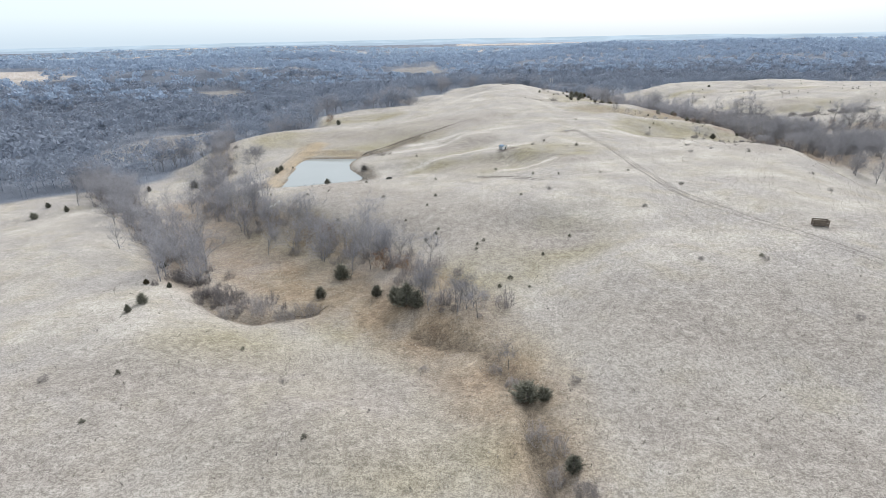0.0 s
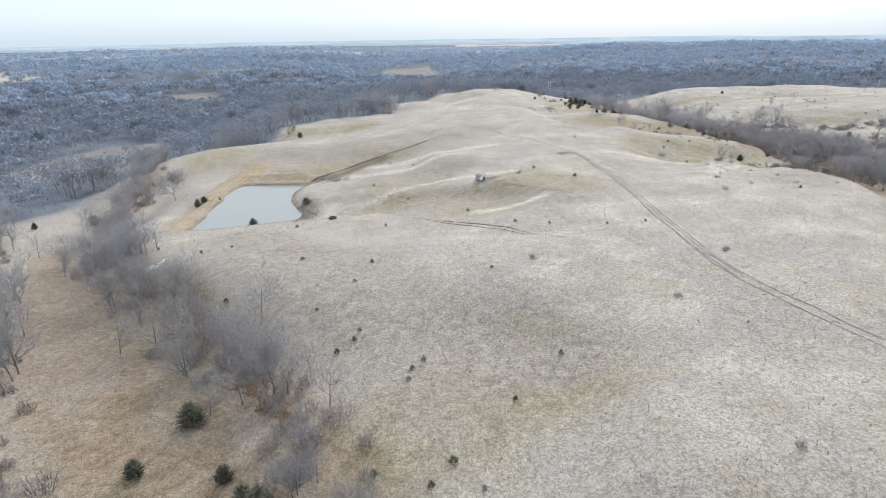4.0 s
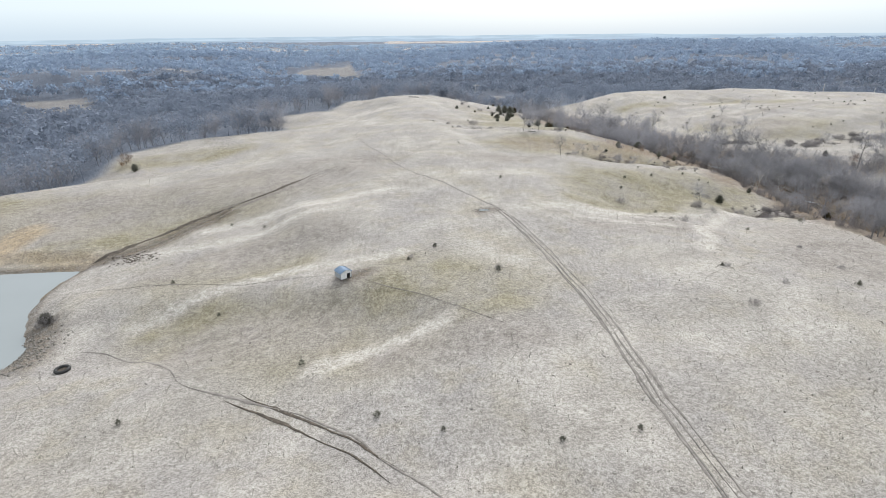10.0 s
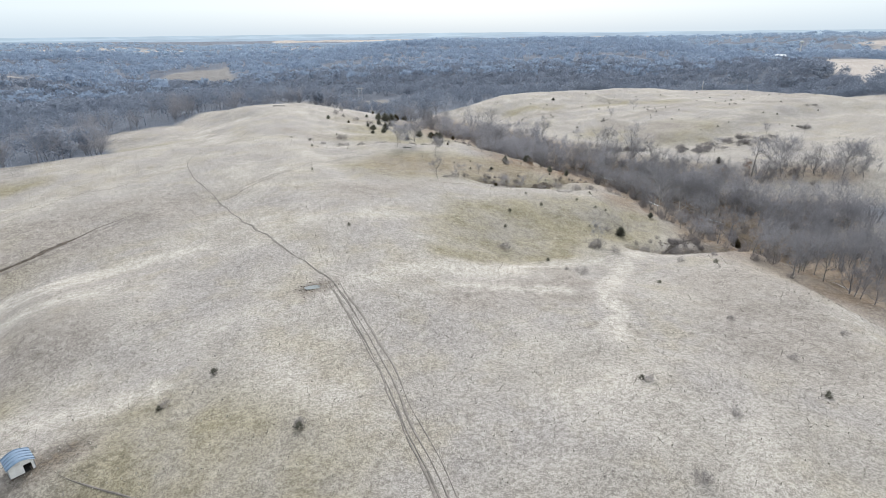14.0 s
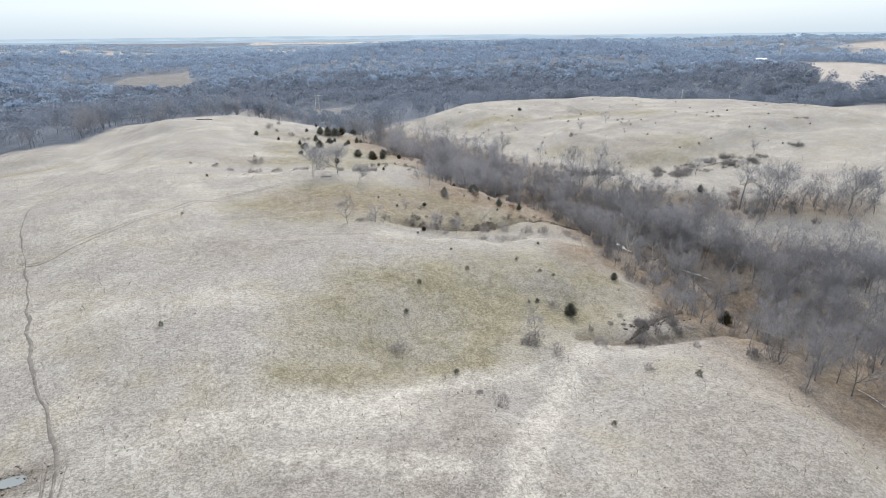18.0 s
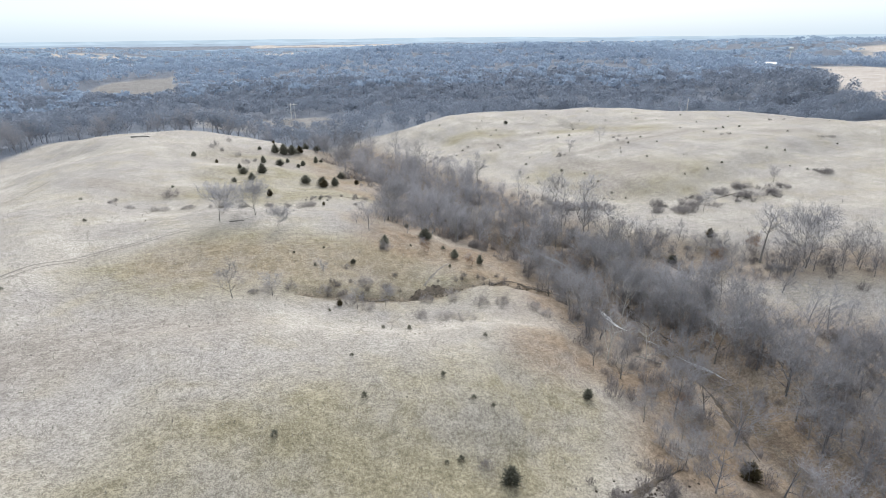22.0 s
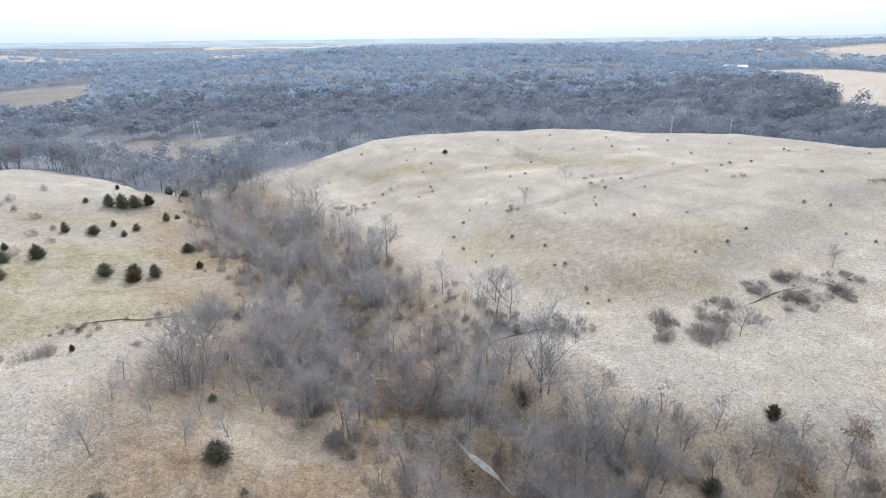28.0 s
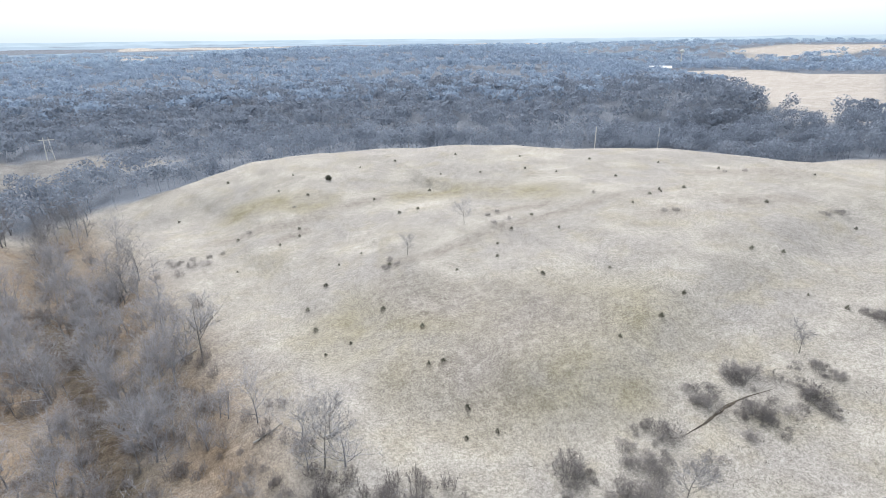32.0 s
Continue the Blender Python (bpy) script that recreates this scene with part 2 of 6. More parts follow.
def water_material(name, base, rough):
    m, nt, b = nodes_of(name)
    ripple = tex(nt, 0.9, 3, 0.6)
    nt.links.new(blend(nt, tex(nt, 0.05, 3, 0.5), tuple(0.85 * v for v in base), base), b.inputs["Base Color"])
    b.inputs["Roughness"].default_value = rough
    b.inputs["IOR"].default_value = 1.333
    bump(nt, b, ripple, 0.05, 0.05)
    return m


POND = water_material("silty_pond_water", (0.24, 0.265, 0.27), 0.05)
ICE = surface("creek_ice", (0.24, 0.245, 0.25), (0.56, 0.58, 0.60), 1.0, rough=0.35, relief=0.1)

# ---- relief: crest and valley lines of the plan, run by run (x, y, z) ----
LINES = dict(
    spine=[(75, -60, 26), (72, 40, 27), (62, 90, 27.4), (55, 121, 27.4), (60, 141, 26.8), (48, 160, 25.8), (45, 180, 26.3), (46, 202, 26.3), (54, 224, 27), (52, 258, 25.9), (45, 300, 26.5), (44, 340, 24.4), (44, 385, 25.6), (42, 428, 25.9), (30, 470, 18), (20, 520, 13.9)],
    south_rise=[(-20, -60, 27), (-15, 0, 27), (-14, 36, 24.7)],
    east_of_gully=[(40, -40, 27), (34, 20, 26), (32, 46, 24.2), (40, 75, 26.9)],
    west_rise=[(-60, -30, 27), (-50, 30, 26), (-48, 55, 23.2), (-66, 80, 20.5), (-90, 105, 19.7), (-112, 135, 15.9)],
    pasture_spur=[(24, 119, 27.1), (-2, 124, 24.2), (-20, 130, 22.7), (-34, 138, 22.3), (-48, 142, 20.4)],
    hut_spur=[(43, 174, 26.4), (19, 178, 24.7), (4, 185, 21.7), (-10, 187, 20.9), (-20, 190, 19.3)],
    low_spur=[(40, 150, 26.2), (24, 147, 24.1), (10, 152, 22.1), (-6, 158, 21.3)],
    pond_spur=[(34, 285, 25.8), (12, 270, 24.4), (-8, 262, 23.3), (-28, 267, 21), (-40, 265, 19.6), (-51, 259, 20.4), (-64, 252, 20.1), (-75, 243, 20.4), (-84, 233, 19.4), (-104, 214, 14.8)],
    inlet_spur=[(20, 209, 25.1), (6, 224, 23.2)],
    ditch_face=[(-6, 245, 23.1), (-12, 248, 22.5)],
    far_west_spur=[(44, 392, 24.7), (11, 400, 19), (-8, 400, 19.8), (-24, 398, 19), (-45, 402, 15)],
    cedar_tree_spur=[(-64, 311, 18.3), (-45, 329, 19.5), (-25, 338, 19.9), (-10, 344, 20.3), (20, 350, 22.4)],
    pond_spur_draw=[(-85, 272, 12.4), (-66, 282, 15.6), (-54, 286, 17.7), (-35, 294, 17.2), (-10, 302, 20.4)],
    north_west_draw=[(-70, 362, 12), (-30, 367, 15.5), (5, 368, 19.2)],
    pond_inlet=[(-26, 198, 17.1), (-18, 208, 18), (-5, 218, 19), (10, 236, 22.3), (22, 246, 24.3)],
    hut_draw=[(-24, 172, 17.3), (-8, 172, 18.3), (6, 170, 21), (20, 166, 22.2)],
    pasture_draw=[(14, 90, 23.1), (0, 78, 21.6)],
    west_valley=[(12, 20, 24.5), (8, 46, 23.5), (-4, 60, 19.2), (-22, 84, 18.1), (-45, 112, 14.2), (-70, 150, 13), (-95, 190, 10.9), (-130, 240, 8), (-170, 300, 6), (-230, 380, 4)],
    dam=[(-56, 160, 17.4), (-64, 184, 16.3), (-60, 206, 17.8), (-48, 218, 19)],
    below_dam=[(-75, 180, 13.4), (-95, 202, 12), (-130, 240, 9), (-110, 290, 9), (-120, 360, 5)],
    east_draw=[(72, 184, 25.7), (84, 198, 23.4), (91, 206, 20.5), (103, 216, 20.4), (113, 216, 17.9), (128, 214, 16.8)],
    south_east_shoulder=[(80, 158, 26.9), (93, 163, 25.5), (108, 184, 23.3), (117, 202, 20.7), (128, 205, 17.8)],
    hump=[(79, 244, 26.4), (99, 245, 23), (109, 240, 22.8), (118, 246, 21), (127, 236, 17.7), (137, 236, 14.5)],
    hump_draw=[(66, 268, 24.4), (90, 268, 22), (112, 264, 16.7), (132, 262, 17), (146, 262, 12.8)],
    oak_spur=[(62, 290, 24.3), (80, 302, 24.9), (98, 298, 23.1), (113, 289, 20.3), (127, 285, 17.3), (140, 286, 13.6)],
    oak_draw=[(66, 330, 22.5), (90, 330, 21), (110, 328, 19.5), (128, 332, 13.4)],
    cedar_spur=[(66, 345, 22.4), (88, 360, 20.1), (108, 357, 16.6), (122, 362, 13.4)],
    cedar_draw=[(70, 375, 22.4), (92, 388, 18.6), (112, 392, 14)],
    north_spur=[(60, 420, 24.2), (82, 424, 20.2), (100, 421, 17), (116, 430, 13)],
    east_branch=[(225, 130, 17), (200, 180, 15.8), (178, 212, 14.4), (160, 236, 13.5)],
    creek=[(135, 90, 18.5), (136, 150, 16.8), (140, 196, 17.2), (147, 216, 12.3), (152, 235, 13), (149, 250, 14), (150, 268, 12), (152, 282, 11.7), (145, 304, 12.6), (145, 322, 11.3), (146, 335, 10.8), (136, 372, 10.2), (124, 425, 9.3), (114, 480, 8), (110, 540, 8), (90, 620, 7)],
    east_foot=[(186, 277, 17.4), (181, 300, 16.3), (178, 320, 15.3), (174, 341, 14.1), (168, 370, 13.4), (163, 400, 13.2), (152, 425, 11.9)],
    east_lobe=[(186, 326, 17), (196, 328, 18.6), (208, 324, 20.6), (226, 331, 22.3), (258, 335, 26), (303, 341, 28.4)],
    east_hollow=[(184, 362, 15.5), (200, 361, 19.9), (221, 373, 21.8), (255, 365, 25.1)],
    east_crest=[(180, 389, 16), (204, 427, 21), (225, 442, 22.7), (250, 425, 25.6), (280, 400, 25.2), (300, 384, 26.2), (328, 348, 23.6), (360, 320, 28.6)],
    east_toe=[(146, 440, 13.4), (162, 452, 15.8), (188, 455, 21.2), (225, 442, 23.7)],
    south_east_draw=[(196, 290, 16.5), (215, 297, 17.6), (240, 300, 20.4), (280, 306, 24.1)],
    south_east_spur=[(183, 271, 12.7), (203, 264, 18.1), (235, 260, 22), (290, 235, 28), (340, 220, 30)],
    east_far_slope=[(160, 480, 9.8), (200, 492, 12), (250, 470, 15.6), (300, 432, 16), (350, 395, 14.7)],
    valley_floor=[(140, 600, 7), (230, 530, 8), (320, 480, 8.3), (420, 430, 10.1)],
    field_plateau=[(400, 330, 21), (420, 420, 25.9), (520, 520, 22), (640, 640, 17)],
    north_wood=[(150, 650, 9), (210, 760, 13), (260, 900, 19), (350, 1100, 22), (500, 1500, 28)],
    east_wood=[(340, 560, 11), (430, 700, 17), (520, 900, 26), (700, 1300, 31)],
    farm_rise=[(800, 760, 13), (1000, 900, 6), (1250, 1050, 20), (1500, 1100, 36)],
    west_bottom=[(-160, 300, 6), (-215, 520, 3), (-250, 640, 5)],
    west_field_hill=[(-262, 753, 22), (-420, 700, 26), (-650, 640, 29)],
    river_valley=[(-60, 620, 4), (-50, 840, 6), (-20, 1200, 8), (50, 2300, 8)],
    west_plateau=[(-300, 1100, 20), (-500, 1600, 22), (-800, 2500, 26)],
    rim=[(-4800, 0, 14), (-4000, 2500, 14), (-2000, 4400, 14), (0, 4800, 14), (2500, 4200, 14), (4200, 2400, 14), (4800, 0, 14)],
    south_rim=[(-4800, -4800, 26), (0, -900, 26), (4800, -4800, 26)],
    south_hills=[(-300, -150, 26), (0, -160, 27), (300, -120, 27), (420, 100, 29)],
)


def along(X, Y, line):
    """Squared distance to a line of points, and the height or share there."""
    v = np.array(line, float)
    best, val = np.full(np.shape(X), 1e18), np.zeros(np.shape(X))
    for a, b in zip(v[:-1], v[1:]):
        d = b[:2] - a[:2]
        t = np.clip(((X - a[0]) * d[0] + (Y - a[1]) * d[1]) / (d @ d), 0, 1)
        D = (X - a[0] - t * d[0]) ** 2 + (Y - a[1] - t * d[1]) ** 2
        near = D < best
        best = np.where(near, D, best)
        if v.shape[1] > 2:
            val = np.where(near, a[2] + t * (b[2] - a[2]), val)
    return best, val


def inside(X, Y, corners):
    hit = np.zeros(np.shape(X), bool)
    n = len(corners)
    for i in range(n):
        (x0, y0), (x1, y1) = corners[i], corners[(i + 1) % n]
        if y0 != y1:
            hit ^= ((y0 > Y) != (y1 > Y)) & (X < (x1 - x0) * (Y - y0) / (y1 - y0) + x0)
    return hit


def edge(X, Y, corners, soft):
    """1 well inside the corners, 0 well outside, with a soft border."""
    d = np.sqrt(along(X, Y, list(corners) + [corners[0]])[0])
    s = np.where(inside(X, Y, corners), d, -d)
    return np.clip(0.5 + s / (2 * soft), 0, 1)


def swell(X, Y, length, seed):
    """Smooth uneven waves of about that length, between -1 and 1."""
    r = np.random.RandomState(seed)
    out = 0
    for _ in range(5):
        a, k = r.uniform(0, 2 * np.pi), 2 * np.pi / length * r.uniform(0.6, 1.6)
        out = out + np.sin(k * (X * np.cos(a) + Y * np.sin(a)) + r.uniform(0, 6.3)) / 5
    return out * 1.6


POND_LEVEL = 16.6
POND_SHORE = [(-52, 163), (-46, 164.2), (-38, 167), (-30.1, 169.4), (-27.8, 171.2), (-27.2, 174.8), (-31, 181.6), (-34, 188.3), (-35, 194.3), (-34.8, 201), (-33.5, 205), (-39.2, 205.5), (-46.2, 205.7), (-53.5, 205.8), (-54.7, 200), (-54.3, 193.4), (-53, 182.7), (-52.3, 173)]
CREEK = [(135, 90), (136, 150), (140, 196), (147, 216), (152.5, 235), (150, 247), (147, 254), (149, 261), (152.5, 271), (151.5, 281), (150, 291), (145, 303), (144, 316), (147, 328), (143, 350), (136, 375), (131, 392), (124, 425), (115, 480), (108, 540), (90, 620)]
SIDE_GULLIES = [
    [(95, 270), (104, 269.5), (116, 270), (126, 272), (132, 271), (139, 267.5), (147, 262)],
    [(110, 217), (118, 215), (126, 215), (134, 214), (144, 214)],
    [(176, 262), (172, 276), (166, 284), (160, 292), (152, 300), (146, 304)],
    [(8.5, 30), (8.7, 50), (5, 62), (-4, 68)],
    [(-42, 82), (-37, 76), (-30, 74), (-22, 79)],
]


def height(X, Y):
    X, Y = np.asarray(X, float), np.asarray(Y, float)
    num, den = 0, 0
    for line in LINES.values():
        d, z = along(X, Y, line)
        w = (d + 22.0) ** -1.7
        num, den = num + w * z, den + w
    z = num / den
    far = np.clip((np.hypot(X - 110, Y - 230) - 330) / 300, 0, 1)
    z = z + 0.05 * swell(X, Y, 6, 13) + 0.13 * swell(X, Y, 14, 3) + 0.24 * swell(X, Y, 38, 4) + far * (3.5 * swell(X, Y, 260, 5) + 1.2 * swell(X, Y, 90, 6))
    c = np.sqrt(along(X, Y, CREEK)[0]) + 0.8 * swell(X, Y, 9, 8)
    z = z - 1.7 * np.clip((4.2 - c) / 2.2, 0, 1)
    for g in SIDE_GULLIES:
        c = np.sqrt(along(X, Y, g)[0]) + 0.7 * swell(X, Y, 7, 9)
        z = z - 1.0 * np.clip((2.0 - c) / 1.2, 0, 1)
    bowl = edge(X, Y, POND_SHORE, 4.0)
    z = np.where(bowl > 0, np.minimum(z, POND_LEVEL + 0.9) * (1 - bowl) + bowl * (POND_LEVEL - 1.0) , z)
    bank = np.sqrt(along(X, Y, POND_SHORE + POND_SHORE[:1])[0])
    rim = np.clip(1 - bank / 7, 0, 1) * ~inside(X, Y, POND_SHORE)
    z = np.where(rim > 0, np.maximum(z, POND_LEVEL + 0.1 + 0.35 * np.clip(bank, 0, 2)) * rim + z * (1 - rim), z)
    return z


PASTURE_WEST = [(-700, -900), (-420, -60), (-200, 80), (-132, 158), (-112, 186), (-108, 205), (-112, 222), (-98, 238), (-84, 254), (-73, 268), (-68, 290), (-70, 312), (-52, 335), (-28, 346), (-14, 351), (-20, 374), (-36, 392), (-28, 406), (-2, 410), (8, 440), (30, 462), (60, 466), (95, 448), (114, 420), (118, 380), (122, 350), (130, 310), (141, 285), (141, 262), (133, 240), (130, 216), (131, 200), (125, 150), (124, 100), (160, 20), (420, -300), (500, -900)]
PASTURE_EAST = [(172, 250), (176, 268), (178, 300), (166, 330), (161, 360), (156, 392), (145, 418), (138, 436), (146, 452), (176, 468), (232, 466), (290, 440), (336, 398), (350, 362), (352, 328), (400, 300), (520, 60), (330, 90), (240, 170), (200, 222)]
FIELDS = {
    "fallow": [[(-178, 268), (-146, 250), (-130, 261), (-118, 274), (-140, 342), (-174, 334)], [(-272, 578), (-227, 551), (-204, 565), (-246, 645), (-278, 612)], [(60, 524), (130, 520), (165, 540), (130, 575), (50, 590)], [(-85, 845), (12, 705), (24, 760), (-5, 900), (-20, 1058), (-78, 993)]],
    "crop": [[(407, 400), (500, 408), (715, 508), (960, 620), (900, 720), (815, 800), (782, 822), (750, 806), (740, 735), (569, 556), (430, 428)],
             [(-330, 790), (-250, 740), (-190, 780), (-240, 840)], [(-900, 560), (-480, 560), (-420, 640), (-560, 720), (-1000, 700)],
             [(150, 1900), (420, 2000), (500, 2300), (80, 2250)],
             [(-500, 1700), (-150, 1800), (-200, 2000), (-600, 1950)], [(-1200, 1500), (-760, 1450), (-700, 1640), (-1300, 1700)],
             [(1200, 900), (1700, 800), (1900, 1000), (1300, 1100)],
             [(60, 3000), (700, 2900), (900, 3300), (100, 3400)], [(-1500, 2700), (-500, 2800), (-600, 3100), (-1700, 3000)], [(1600, 2500), (2600, 2200), (2700, 2500), (1700, 2800)]],
}
MAIN_TRACK = [(65.5, 73), (60.3, 88), (56, 99), (52, 110), (51, 127), (52.3, 148), (53.4, 160), (52.5, 171), (52, 181), (50.5, 193), (49, 203), (46.5, 210), (43, 218), (38, 232), (33, 247), (28, 262), (22, 280), (18, 300), (17, 318), (24, 331), (34, 360)]
WOODLINES = [
    [(9, 30), (9, 50), (5, 71), (-10, 93), (-23, 108), (-51, 135), (-68, 152), (-80, 178), (-88, 205), (-98, 238)],
    [(-30, 78), (-50, 92), (-64, 115), (-84, 138), (-100, 158), (-120, 182), (-140, 204)],
]


def open_land(X, Y):
    o = np.maximum(edge(X, Y, PASTURE_WEST, 2.5), edge(X, Y, PASTURE_EAST, 2.5))
    for kind in FIELDS.values():
        for f in kind:
            o = np.maximum(o, edge(X, Y, f, 6))
    return o


def near_line(X, Y, line, width, soft):
    return np.clip((width + soft - np.sqrt(along(X, Y, line)[0])) / soft, 0, 1)


def mesh_object(name, verts, faces, material, parent=None, smooth=False, label=""):
    me = bpy.data.meshes.new(name)
    verts = np.asarray(verts, np.float32)
    if isinstance(faces, np.ndarray):
        k = faces.shape[1]
        me.vertices.add(len(verts))
        me.vertices.foreach_set("co", verts.ravel())
        me.loops.add(faces.size)
        me.loops.foreach_set("vertex_index", faces.astype(np.int32).ravel())
        me.polygons.add(len(faces))
        me.polygons.foreach_set("loop_start", np.arange(0, faces.size, k, dtype=np.int32))
        me.update(calc_edges=True)
    else:
        me.from_pydata([tuple(map(float, v)) for v in verts], [], [tuple(int(i) for i in f) for f in faces])
    if smooth:
        me.polygons.foreach_set("use_smooth", np.ones(len(me.polygons), bool))
    me.materials.append(material)
    ob = new(name, me)
    if parent:
        ob.parent = parent
    if label:
        tagged(ob, label)
    return ob


def part(name, bm, material, parent, label=""):
    me = bpy.data.meshes.new(name)
    bm.to_mesh(me)
    bm.free()
    me.materials.append(material)
    ob = new(name, me)
    ob.parent = parent
    if label:
        tagged(ob, label)
    return ob


def graded(lo, hi, step, reach_lo, reach_hi, growth=1.085):
    mid = list(np.arange(lo, hi + 0.01, step))
    a, s = [], step
    x = lo
    while x > reach_lo:
        s *= growth
        x -= s
        a.append(max(x, reach_lo))
    b, s, x = [], step, mid[-1]
    while x < reach_hi:
        s *= growth
        x += s
        b.append(min(x, reach_hi))
    return np.array(a[::-1] + mid + b)


gx, gy = graded(-110, 320, 1.6, -4900, 4900), graded(14, 450, 1.6, -4900, 4900)
GX, GY = np.meshgrid(gx, gy)
GZ = height(GX, GY)
nx, ny = len(gx), len(gy)
idx = np.arange(nx * ny).reshape(ny, nx)
quads = np.stack([idx[:-1, :-1], idx[:-1, 1:], idx[1:, 1:], idx[1:, :-1]], -1).reshape(-1, 4)
ground = mesh_object("ground", np.stack([GX, GY, GZ], -1).reshape(-1, 3), quads, GROUND, smooth=True)
tagged(ground, "rolling winter pasture of pale dry grass", "ground", kind="structure")


def surface_z(x, y):
    """Height of the ground sheet itself at places of the plan."""
    x, y = np.atleast_1d(np.asarray(x, float)), np.atleast_1d(np.asarray(y, float))
    i = np.clip(np.searchsorted(gx, x) - 1, 0, nx - 2)
    j = np.clip(np.searchsorted(gy, y) - 1, 0, ny - 2)
    u, v = (x - gx[i]) / (gx[i + 1] - gx[i]), (y - gy[j]) / (gy[j + 1] - gy[j])
    return (GZ[j, i] * (1 - u) + GZ[j, i + 1] * u) * (1 - v) + (GZ[j + 1, i] * (1 - u) + GZ[j + 1, i + 1] * u) * v


def ground_z(x, y):
    return float(surface_z(x, y)[0])


